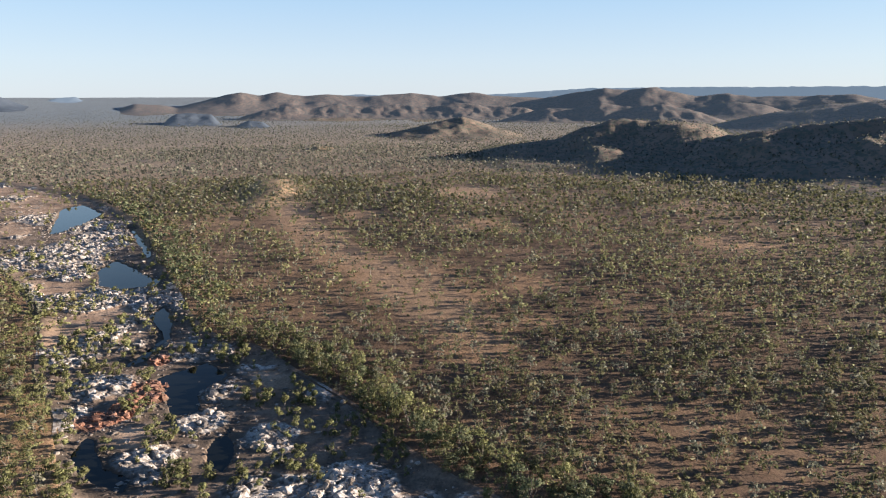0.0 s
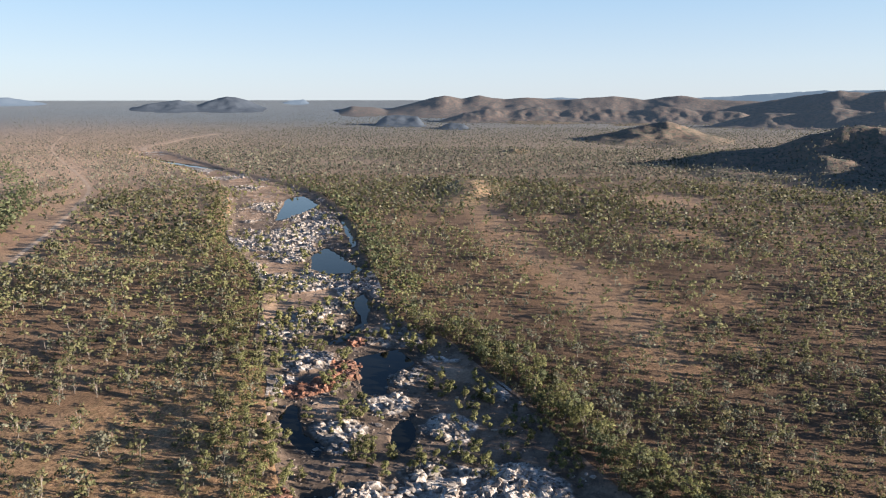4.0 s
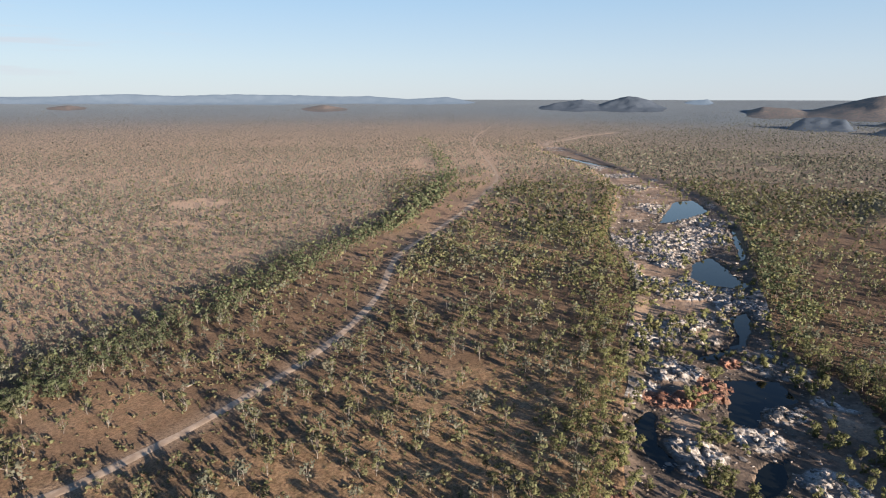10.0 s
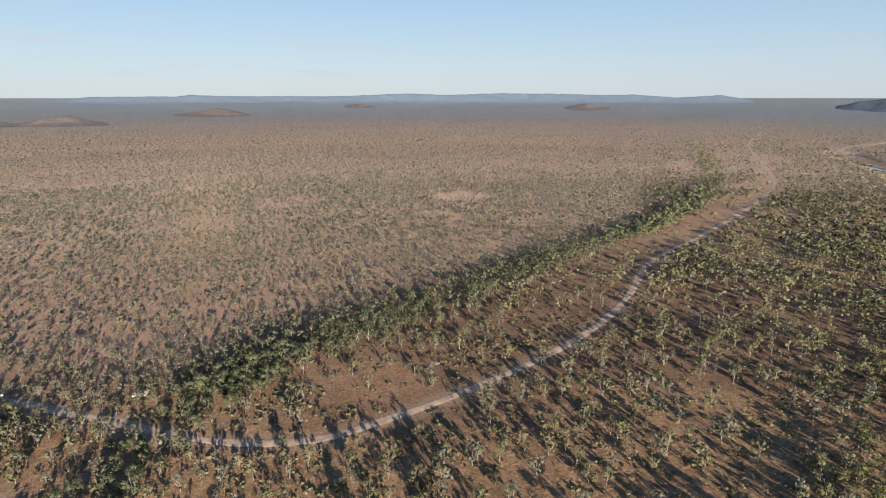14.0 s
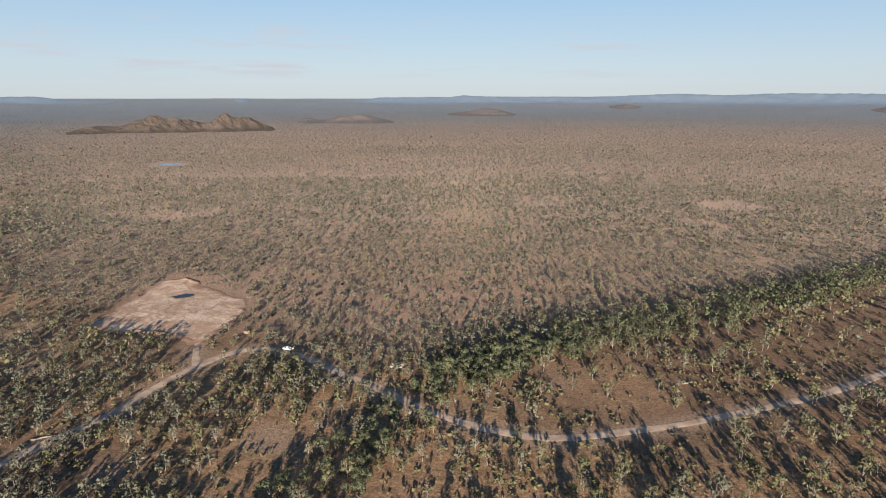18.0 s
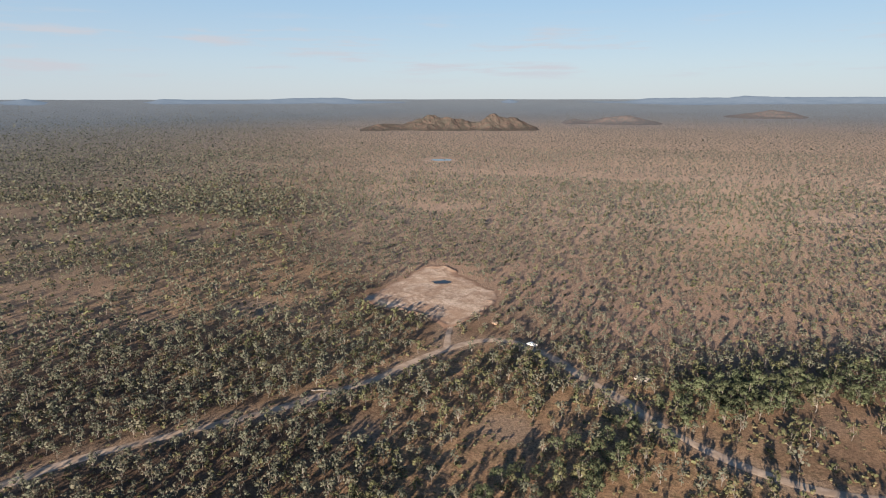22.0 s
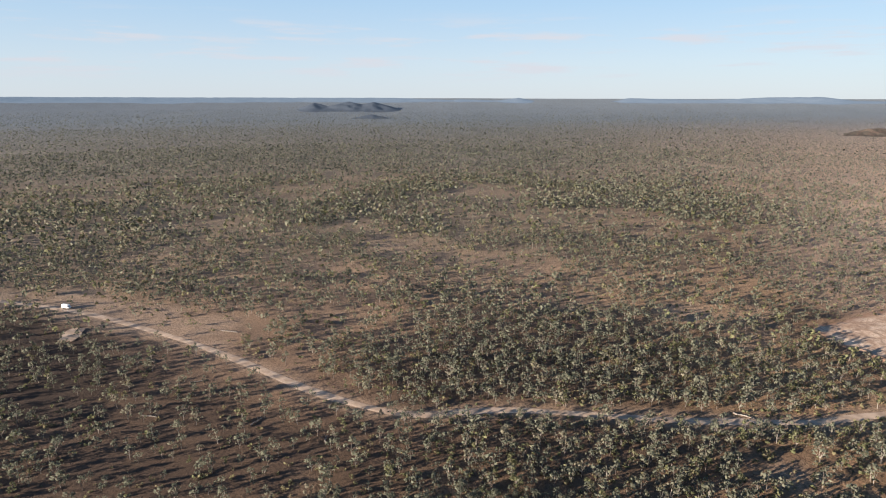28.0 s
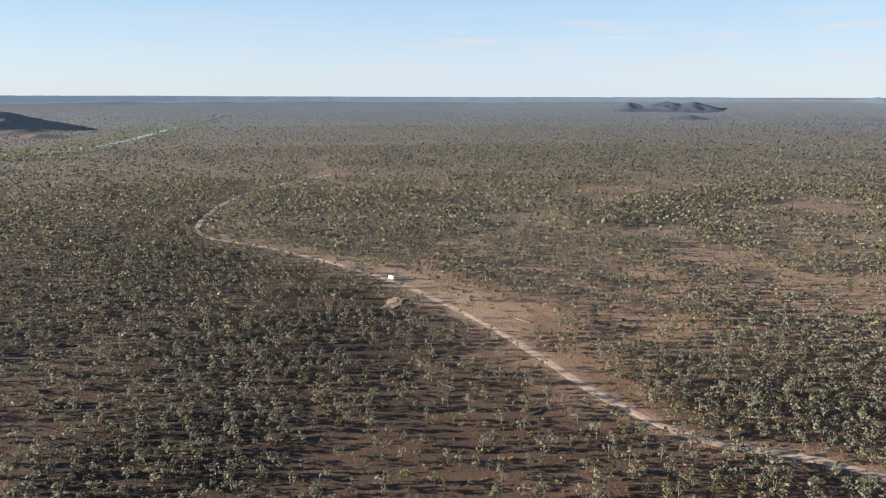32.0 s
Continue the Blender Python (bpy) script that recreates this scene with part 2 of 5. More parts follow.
# hills: distance, half depth, crest as (heading, height above the horizon in degrees), kind
HILLS = [
    ("range", 4830, 75, [(132, -0.4), (125, 0.12), (110, 0.13), (100, 0.09), (85, 0.05), (70, 0.03), (60, 0.03), (52, -0.3)], "far"),
    ("hill", 1240, 150, [(-103, -5.3), (-104.6, -5.0), (-108, -4.0), (-111.8, -3.55), (-114, -2.45), (-115.6, -1.9), (-117.1, -1.75), (-119.3, -1.98), (-122, -1.9), (-124.3, -2.25), (-126.5, -3.2), (-129, -5)], "near"),
    ("hill", 1120, 130, [(-121, -5.6), (-123.5, -3.4), (-125.6, -2.93), (-130, -2.2), (-133, -1.81), (-136, -1.48), (-141, -2), (-147, -5.6)], "near"),
    ("hill", 1900, 150, [(-96.5, -3.4), (-99.7, -2.49), (-101.7, -2.02), (-103.7, -1.68), (-105.2, -2.07), (-106.7, -2.65), (-109.5, -3.4)], "near"),
    ("hill", 2900, 120, [(-78.4, -2.2), (-79.7, -1.32), (-81, -1.24), (-82.5, -1.39), (-83.4, -2.2)], "blue"),
    ("hill", 2550, 90, [(-83.9, -2.5), (-85.4, -1.89), (-86.5, -2.04), (-87.4, -2.5)], "blue"),
    ("hill", 1400, 60, [(-89, -4.6), (-90.9, -4.12), (-92.1, -4.3), (-93, -4.6)], "straw"),
    ("hill", 800, 95, [(-83, -7.9), (-86, -7.15), (-87.4, -7.1), (-88.8, -7.45), (-91.5, -7.9)], "straw"),
    ("hill", 3400, 260, [(-88, -1.9), (-91, -1.29), (-93, -1.11), (-95.3, -1.41), (-97.8, -1.76), (-100.7, -1.5), (-103.2, -1.44), (-105.5, -1.9)], "near"),
    ("hill", 4300, 300, [(-75, -1.1), (-76.9, -0.5), (-78.5, -0.59), (-79.8, -0.83), (-81.5, -0.4), (-82.8, -0.02), (-84.8, 0.38), (-86.3, 0.1), (-87.9, 0.42), (-90, 0.1), (-92.1, 0.2), (-94.6, 0.02), (-96.7, 0.18), (-99.2, 0.3), (-101.6, 0.02), (-104.4, 0.36), (-107.2, 0), (-110.6, -0.15), (-113.5, -1)], "mid"),
    ("hill", 3300, 110, [(-84, -1.95), (-86.5, -1.1), (-88.5, -0.75), (-90.5, -0.95), (-93, -0.55), (-95, -0.85), (-98, -0.6), (-100.5, -0.9), (-103, -0.5), (-106, -0.8), (-109, -0.95), (-112, -1.9)], "mid"),
    ("hill", 3950, 300, [(-106, -1.3), (-108.5, -0.5), (-110.6, -0.19), (-113.8, 0.5), (-115.7, 0.72), (-117.3, 0.47), (-119.7, 0.75), (-121.4, 0.45), (-122.9, 0.05), (-125.4, 0.2), (-127, -0.05), (-130.4, 0), (-134, 0.1), (-140, -1.2)], "mid"),
    ("hill", 2900, 110, [(-106.5, -2.2), (-108.5, -1.5), (-111, -0.95), (-113.2, -1.05), (-115.4, -0.55), (-118, -0.9), (-120.2, -0.6), (-123, -1.2), (-126, -2.2)], "mid"),
    ("hill", 3500, 260, [(-121.5, -1.6), (-123, -0.95), (-125.8, -0.41), (-128, -0.7), (-131, -1.6)], "mid"),
    ("hill", 2500, 300, [(-124, -2.5), (-125.5, -2.0), (-129, -1.13), (-131.3, -0.7), (-133.5, -0.49), (-137, -0.1), (-146, -0.3), (-150, -2.5)], "mid"),
    ("range", 4820, 75, [(-89, -0.4), (-91.1, -0.06), (-94.9, 0.21), (-98.8, -0.08), (-107.6, 0.22), (-112.4, 0.54), (-113.8, 0.67), (-121.5, 0.71), (-135.7, 0.67), (-150, 0.5), (-155, -0.4)], "far"),
    ("hill", 4500, 150, [(-58, -1), (-60.5, -0.29), (-62.9, 0.04), (-64.3, -0.38), (-65.3, 0), (-66.7, 0.38), (-68.2, 0), (-69.2, -0.48), (-70.7, -1)], "blue"),
    ("range", 4820, 50, [(-70.2, -0.5), (-71.6, -0.05), (-72.8, 0.05), (-73.7, -0.5)], "far"),
    ("range", 4820, 75, [(3, -0.4), (-0.1, 0.08), (-6.3, 0.13), (-7.4, 0.26), (-11.5, 0.14), (-19.4, 0.15), (-25, 0.39), (-28.9, 0.25), (-32.8, 0.4), (-38.7, 0.34), (-42.2, 0.23), (-44.4, 0.28), (-47.9, 0.02), (-51.3, 0.22), (-54.5, -0.4)], "far"),
    ("hill", 3900, 120, [(-3.4, -1.7), (-4.6, -1.6), (-6.6, -1.25), (-8.5, -1), (-9.5, -0.8), (-10.6, -0.98), (-12.7, -1.55), (-14, -1.7)], "mid"),
    ("hill", 4500, 100, [(-18.3, -0.9), (-21.2, -0.46), (-23.8, -0.9)], "mid"),
    ("hill", 4400, 100, [(-37.6, -1), (-40.6, -0.46), (-43.8, -1)], "mid"),
    ("red_hill", 2400, 62, [(26.6, -3.1), (25.8, -2.85), (24.2, -2.45), (22.6, -1.98), (20.8, -2.05), (19.3, -1.55), (18.1, -1.22), (17.2, -1.45), (15.5, -1.62), (14.2, -1.95), (13.5, -1.38), (12.9, -1.2), (11.2, -1.38), (10.2, -1.7), (9.1, -2.3), (8.2, -3.1)], "red"),
    ("hill", 3100, 90, [(7.4, -2.2), (6.7, -1.9), (6, -1.58), (4.7, -1.85), (3.2, -1.47), (1.3, -1.32), (-0.8, -1.82), (-2, -2.2)], "mid"),
    ("range", 4820, 75, [(56, -0.5), (54.7, -0.07), (51.4, -0.2), (49.5, 0.05), (47.9, -0.26), (42.5, -0.25), (41.1, -0.2), (40.4, 0.04), (38, -0.03), (33.8, -0.1), (29.9, 0.1), (26, 0.14), (24, -0.15), (19.2, -0.26), (12.4, -0.27), (11.4, 0), (10.4, -0.27), (2, -0.2), (-4, -0.5)], "far"),
    ("hill", 4300, 120, [(69, -1.1), (67.1, -0.38), (65.9, -0.66), (64.2, -0.28), (63, -0.51), (62, -0.32), (59, -1.1)], "blue"),
    ("hill", 3500, 70, [(64.6, -1.8), (62.2, -1.37), (60.2, -1.8)], "blue"),
    ("range", 4820, 75, [(94, -0.7), (89.4, -0.5), (88.8, -0.2), (88.1, -0.48), (86.1, -0.46), (80.5, -0.7)], "blue"),
    ("hill", 2700, 200, [(128, -2.3), (122, -0.6), (117, -0.94), (115.9, -1.15), (114.9, -1.49), (113.5, -1.8), (111, -2.4)], "mid"),
    ("hill", 2150, 90, [(117.5, -3), (116, -2.85), (115, -2.62), (114, -2.75), (111, -3.1)], "mid"),
]


def ground_far(r):
    return 105.5 * np.clip((r - 2900) / 2050, 0, 1) ** 2.63


def river_in(x, y):
    """How far inside the river's banks, in metres (negative outside)."""
    near = (x > 40) & (y > -110) & (x < 1400)
    out = np.full(x.shape, -999.0)
    if near.any():
        out[near] = signed(x[near], y[near], RIVER)
    return out


def ground_z(x, y):
    r = np.hypot(x, y)
    z = ground_far(r) + (fbm(x, y, 320, 3, 3) - 0.5) * 5 * smooth(250, 700, r) + (fbm(x, y, 40, 9, 2) - 0.5) * 0.7
    return z


def hill_z(x, y, which):
    _, d, w, crest, kind = which
    r, az = np.hypot(x, y), np.degrees(np.arctan2(-x, y))
    c = np.array(sorted(crest))
    base = ground_far(np.minimum(r, d))
    rough = fbm(x, y, w * 0.7, 31, 5)
    gully = np.abs(fbm(x, y, w * 0.5, 57, 5) - 0.5) * 2
    wob = az + (fbm(x, y, w * 0.5, 5, 3) - 0.5) * 1.2 * (1200 / d) * (kind not in ("far", "blue"))
    top = EYE + d * np.tan(np.radians(np.interp(wob, c[:, 0], c[:, 1], left=-9, right=-9))) - ground_far(np.array(float(d)))
    edge = np.minimum(smooth(c[0, 0], c[0, 0] + 0.8, az), smooth(c[-1, 0], c[-1, 0] - 0.8, az))
    u = (r - d) / w + (rough - 0.5) * (0.9 if kind != "mid" else 0.5)
    prof = np.exp(-np.abs(u) ** 1.7)
    hgt = np.maximum(top, 0) * prof * (1 - 0.7 * gully * (1 - prof * 0.8)) * edge
    if kind == "red":      # crags
        hgt = hgt * (0.62 + 0.62 * fbm(x, y, 38, 19, 5))
    return base + hgt - 2.0


def land_z(x, y):
    z = ground_z(x, y)
    r, az = np.hypot(x, y), np.degrees(np.arctan2(-x, y))
    for h in HILLS:
        if h[1] > 4000:
            continue
        c = sorted(h[3])
        m = (np.abs(r - h[1]) < 2.4 * h[2]) & (az > c[0][0] - 1) & (az < c[-1][0] + 1)
        if m.any():
            z[m] = np.maximum(z[m], hill_z(x[m], y[m], h))
    return z

# ---- materials ----
def rgb(c):
    return (*c, 1.0)


def material(name, rough=0.9, spec=0.2):
    m = bpy.data.materials.new(name)
    m.use_nodes = True
    b = m.node_tree.nodes["Principled BSDF"]
    b.inputs["Roughness"].default_value = rough
    b.inputs["Specular IOR Level"].default_value = spec
    return m, m.node_tree, b


def node(t, kind, **values):
    n = t.nodes.new(kind)
    for k, v in values.items():
        n.inputs[k].default_value = v
    return n


def noise_of(t, scale, detail=4.0, rough=0.6):
    co = t.nodes.new("ShaderNodeNewGeometry")
    n = node(t, "ShaderNodeTexNoise", Scale=scale, Detail=detail, Roughness=rough)
    t.links.new(co.outputs["Position"], n.inputs["Vector"])
    return n.outputs["Fac"]


def step(t, fac, a, b):
    n = node(t, "ShaderNodeMapRange", **{"From Min": a, "From Max": b})
    n.interpolation_type = "SMOOTHSTEP"
    t.links.new(fac, n.inputs["Value"])
    return n.outputs["Result"]


def mix(t, fac, a, b, mode="MIX"):
    n = t.nodes.new("ShaderNodeMix")
    n.data_type, n.blend_type = "RGBA", mode
    for slot, v in (("Factor", fac), ("A", a), ("B", b)):
        s = [i for i in n.inputs if i.name == slot and i.type == ("VALUE" if slot == "Factor" else "RGBA")][0]
        if isinstance(v, (tuple, list)):
            s.default_value = rgb(v)
        elif isinstance(v, float):
            s.default_value = v
        else:
            t.links.new(v, s)
    return [o for o in n.outputs if o.type == "RGBA"][0]


def bump(t, b, height, strength, dist):
    n = node(t, "ShaderNodeBump", Strength=strength, Distance=dist)
    t.links.new(height, n.inputs["Height"])
    t.links.new(n.outputs[0], b.inputs["Normal"])


def attribute(t, name):
    n = t.nodes.new("ShaderNodeAttribute")
    n.attribute_name = name
    return n


def soil_material():
    m, t, b = material("savannah soil", 0.95, 0.1)
    cover = t.nodes.new("ShaderNodeSeparateColor")
    t.links.new(attribute(t, "cover").outputs["Color"], cover.inputs[0])
    red, grass, bare = cover.outputs[0], cover.outputs[1], cover.outputs[2]
    brown = mix(t, step(t, noise_of(t, 0.05, 6), 0.35, 0.65), (0.120, 0.077, 0.052), (0.215, 0.137, 0.087))
    straw = mix(t, step(t, noise_of(t, 0.11, 6), 0.3, 0.7), (0.235, 0.138, 0.075), (0.37, 0.228, 0.128))
    tuft = step(t, noise_of(t, 0.45, 6, 0.75), 0.44, 0.6)
    straw = mix(t, tuft, straw, mix(t, 0.5, straw, (0.40, 0.28, 0.165)))
    olive = step(t, noise_of(t, 0.28, 5, 0.7), 0.47, 0.60)      # low green-brown growth among the dry grass
    straw = mix(t, olive, straw, mix(t, 0.55, straw, (0.125, 0.098, 0.050)))
    c = mix(t, grass, brown, straw)
    c = mix(t, red, c, mix(t, noise_of(t, 0.2, 5), (0.26, 0.145, 0.09), (0.40, 0.25, 0.165)))
    c = mix(t, bare, c, mix(t, noise_of(t, 0.3, 5), (0.27, 0.185, 0.12), (0.40, 0.29, 0.20)))
    # pale northern soil, and lightening with distance that stands in for haze
    hazed_soil = mix(t, noise_of(t, 0.02, 6, 0.7), (0.45, 0.305, 0.210), (0.66, 0.475, 0.340))
    hazed_soil = mix(t, attribute(t, "lush").outputs["Fac"], hazed_soil, mix(t, noise_of(t, 0.012, 6, 0.7), (0.19, 0.162, 0.122), (0.30, 0.243, 0.180)))
    c = mix(t, attribute(t, "pale_soil_haze").outputs["Fac"], c, hazed_soil)
    crown = t.nodes.new("ShaderNodeTexVoronoi")      # crowns of the far woodland
    crown.voronoi_dimensions = "2D"
    crown.inputs["Scale"].default_value = 0.13
    t.links.new(t.nodes.new("ShaderNodeNewGeometry").outputs["Position"], crown.inputs["Vector"])
    dot = mix(t, step(t, crown.outputs["Distance"], 0.46, 0.30), (0.0, 0.0, 0.0), (1.0, 1.0, 1.0))
    dot = mix(t, attribute(t, "far").outputs["Fac"], (0.0, 0.0, 0.0), dot)
    c = mix(t, dot, c, mix(t, noise_of(t, 0.01, 4), (0.082, 0.085, 0.064), (0.14, 0.135, 0.102)))
    # bluish haze painted into the ground colour, growing with distance
    c = mix(t, attribute(t, "far_haze").outputs["Fac"], c, mix(t, noise_of(t, 0.006, 5), (0.150, 0.182, 0.205), (0.195, 0.225, 0.245)))
    # burned ground, which also carries painted tree shade
    burnt_shade = mix(t, noise_of(t, 0.06, 6), (0.030, 0.023, 0.019), (0.068, 0.049, 0.038))
    c = mix(t, attribute(t, "burnt_shade").outputs["Fac"], c, burnt_shade)
    speck = step(t, noise_of(t, 0.9, 5, 0.8), 0.40, 0.56)
    c = mix(t, speck, mix(t, 0.5, c, (0.045, 0.034, 0.024)), c)
    t.links.new(c, b.inputs["Base Color"])
    bump(t, b, noise_of(t, 0.9, 6, 0.75), 0.9, 0.5)
    return m


def simple(name, dark, light, scale, rough=0.9, spec=0.2, bump_scale=0.0, depth=0.1, cut=(0.35, 0.65), detail=6):
    m, t, b = material(name, rough, spec)
    c = mix(t, step(t, noise_of(t, scale, detail), *cut), dark, light)
    c = mix(t, step(t, noise_of(t, scale * 9, 3), 0.35, 0.7), mix(t, 0.25, c, dark), c)
    t.links.new(c, b.inputs["Base Color"])
    if bump_scale:
        bump(t, b, noise_of(t, bump_scale, 6, 0.7), 0.7, depth)
    return m


def leaf_material(name, dark, light, dry):
    """Foliage whose tone varies from leaf clump to leaf clump and from tree to tree."""
    m, t, b = material(name, 0.75, 0.25)
    own = t.nodes.new("ShaderNodeNewGeometry").outputs["Random Per Island"]
    tint = attribute(t, "tint").outputs["Fac"]
    info = t.nodes.new("ShaderNodeObjectInfo").outputs["Random"]
    c = mix(t, own, dark, light)
    c = mix(t, step(t, tint, 0.45, 1.0), c, dry)
    hue = node(t, "ShaderNodeHueSaturation")
    v = node(t, "ShaderNodeMapRange", **{"To Min": 0.75, "To Max": 1.25})
    t.links.new(info, v.inputs["Value"])
    t.links.new(v.outputs[0], hue.inputs["Value"])
    t.links.new(c, hue.inputs["Color"])
    t.links.new(hue.outputs[0], b.inputs["Base Color"])
    tr = t.nodes.new("ShaderNodeBsdfTranslucent")
    t.links.new(hue.outputs[0], tr.inputs["Color"])
    add = node(t, "ShaderNodeMixShader", Fac=0.36)
    t.links.new(b.outputs[0], add.inputs[1])
    t.links.new(tr.outputs[0], add.inputs[2])
    t.links.new(add.outputs[0], t.nodes["Material Output"].inputs[0])
    return m


def hill_material(name, rock, soil, scrub, scale):
    m, t, b = material(name, 0.95, 0.1)
    c = mix(t, step(t, noise_of(t, scale, 6), 0.4, 0.6), soil, rock)
    c = mix(t, step(t, noise_of(t, scale * 5, 6, 0.7), 0.47, 0.56), c, scrub)
    t.links.new(c, b.inputs["Base Color"])
    bump(t, b, noise_of(t, scale * 4, 6, 0.7), 0.3, 0.06 / scale)
    return m


def water_material():
    m, t, b = material("river water", 0.05, 0.3)
    b.inputs["IOR"].default_value = 1.33
    b.inputs["Base Color"].default_value = rgb((0.006, 0.007, 0.006))
    bump(t, b, noise_of(t, 1.2, 4), 0.08, 0.05)
    return m


def rock_material(name, dark, light, low):
    """Broken rock whose tone differs from block to block."""
    m, t, b = material(name, 0.85, 0.25)
    own = t.nodes.new("ShaderNodeNewGeometry").outputs["Random Per Island"]
    info = t.nodes.new("ShaderNodeObjectInfo").outputs["Random"]
    both = t.nodes.new("ShaderNodeMath")
    both.operation = "ADD"
    t.links.new(own, both.inputs[0])
    t.links.new(info, both.inputs[1])
    one = t.nodes.new("ShaderNodeMath")
    one.operation = "FRACT"
    t.links.new(both.outputs[0], one.inputs[0])
    c = mix(t, step(t, one.outputs[0], low, 0.9), dark, light)
    c = mix(t, step(t, noise_of(t, 0.09, 4, 0.6), 0.42, 0.56), mix(t, 0.6, c, dark), c)
    c = mix(t, step(t, noise_of(t, 1.1, 5, 0.7), 0.35, 0.6), mix(t, 0.55, c, dark), c)
    t.links.new(c, b.inputs["Base Color"])
    bump(t, b, noise_of(t, 2.2, 5, 0.7), 0.6, 0.2)
    return m


def bed_material():
    """Sand, pale rock, red rock and wet margins by the river's masks."""
    m, t, b = material("river bed", 0.9, 0.2)
    part = t.nodes.new("ShaderNodeSeparateColor")
    t.links.new(attribute(t, "bed").outputs["Color"], part.inputs[0])
    sand = mix(t, step(t, noise_of(t, 0.07, 6), 0.35, 0.65), (0.25, 0.165, 0.11), (0.46, 0.325, 0.225))
    silt = mix(t, step(t, noise_of(t, 0.16, 6, 0.7), 0.35, 0.65), (0.110, 0.080, 0.060), (0.25, 0.182, 0.134))
    sand = mix(t, attribute(t, "sandbar").outputs["Fac"], silt, sand)
    pale = mix(t, step(t, noise_of(t, 0.5, 6, 0.7), 0.38, 0.6), (0.27, 0.235, 0.205), (0.58, 0.53, 0.48))
    pale = mix(t, attribute(t, "bleach").outputs["Fac"], mix(t, noise_of(t, 0.8, 5), (0.06, 0.05, 0.042), (0.15, 0.12, 0.095)), pale)
    rust = mix(t, step(t, noise_of(t, 0.6, 5), 0.35, 0.65), (0.15, 0.062, 0.04), (0.36, 0.19, 0.12))
    c = mix(t, step(t, part.outputs[0], 0.25, 0.6), sand, pale)
    c = mix(t, step(t, part.outputs[1], 0.3, 0.6), c, rust)
    grit = step(t, noise_of(t, 0.8, 6, 0.8), 0.40, 0.58)
    c = mix(t, grit, mix(t, 0.4, c, (0.05, 0.042, 0.034)), c)
    c = mix(t, step(t, noise_of(t, 0.035, 5), 0.5, 0.62), c, mix(t, 0.3, c, (0.07, 0.055, 0.04)))
    c = mix(t, part.outputs[2], c, mix(t, 0.6, c, (0.035, 0.03, 0.025)))
    t.links.new(c, b.inputs["Base Color"])
    bump(t, b, noise_of(t, 1.3, 6, 0.7), 0.7, 0.3)
    return m


SOIL = soil_material()
ROAD_DIRT = simple("packed pale dirt", (0.33, 0.24, 0.168), (0.51, 0.39, 0.285), 0.22, bump_scale=1.5, depth=0.08)
SAND = simple("river sand", (0.28, 0.205, 0.15), (0.46, 0.36, 0.275), 0.07, bump_scale=0.5, depth=0.3)
CLAY = simple("scraped pale clay", (0.30, 0.185, 0.115), (0.52, 0.395, 0.29), 0.05, bump_scale=0.8, depth=0.15)
BED = bed_material()
PALE_ROCK = rock_material("bleached river rock", (0.105, 0.084, 0.068), (0.41, 0.36, 0.31), 0.35)
BLEACHED = rock_material("bleached boulder", (0.14, 0.12, 0.104), (0.44, 0.40, 0.36), 0.15)
RED_ROCK = rock_material("rust red rock", (0.15, 0.075, 0.052), (0.31, 0.175, 0.125), 0.3)
BARK = simple("pale gum bark", (0.10, 0.086, 0.072), (0.235, 0.21, 0.182), 0.8)
GUM = leaf_material("grey green gum leaves", (0.082, 0.087, 0.061), (0.126, 0.127, 0.090), (0.138, 0.124, 0.088))
OLIVE = leaf_material("olive savannah leaves", (0.088, 0.094, 0.044), (0.148, 0.148, 0.074), (0.156, 0.136, 0.074))
GREEN = leaf_material("dark green creek leaves", (0.066, 0.080, 0.041), (0.118, 0.134, 0.070), (0.138, 0.137, 0.078))
REED = leaf_material("yellow green river leaves", (0.098, 0.107, 0.044), (0.180, 0.180, 0.076), (0.180, 0.158, 0.078))
SCRUB = leaf_material("distant woodland leaves", (0.070, 0.075, 0.055), (0.118, 0.117, 0.087), (0.130, 0.117, 0.088))
LUSH = leaf_material("distant green woodland leaves", (0.060, 0.067, 0.049), (0.112, 0.116, 0.086), (0.125, 0.115, 0.086))
HILL = hill_material("scrubby brown hillside", (0.20, 0.148, 0.115), (0.155, 0.122, 0.095), (0.10, 0.102, 0.082), 0.02)
HILL_STRAW = hill_material("straw grown rise", (0.30, 0.205, 0.13), (0.22, 0.155, 0.10), (0.10, 0.092, 0.06), 0.03)
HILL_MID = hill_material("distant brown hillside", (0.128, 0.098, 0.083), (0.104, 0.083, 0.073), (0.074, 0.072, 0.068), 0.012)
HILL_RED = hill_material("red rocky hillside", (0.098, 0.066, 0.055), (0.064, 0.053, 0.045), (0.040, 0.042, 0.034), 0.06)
# distance haze is put into the blue base colours
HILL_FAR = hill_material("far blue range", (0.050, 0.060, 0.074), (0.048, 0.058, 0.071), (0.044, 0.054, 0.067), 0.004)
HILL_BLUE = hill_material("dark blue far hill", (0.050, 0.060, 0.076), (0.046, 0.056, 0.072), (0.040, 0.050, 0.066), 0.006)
for backdrop, glow in ((HILL_FAR, 0.10), (HILL_BLUE, 0.02), (HILL_MID, 0.015)):      # bluish glow stands in for haze over the middle and far hills
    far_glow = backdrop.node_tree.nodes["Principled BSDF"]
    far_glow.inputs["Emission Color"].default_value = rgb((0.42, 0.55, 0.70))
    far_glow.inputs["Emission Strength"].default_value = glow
WATER = water_material()


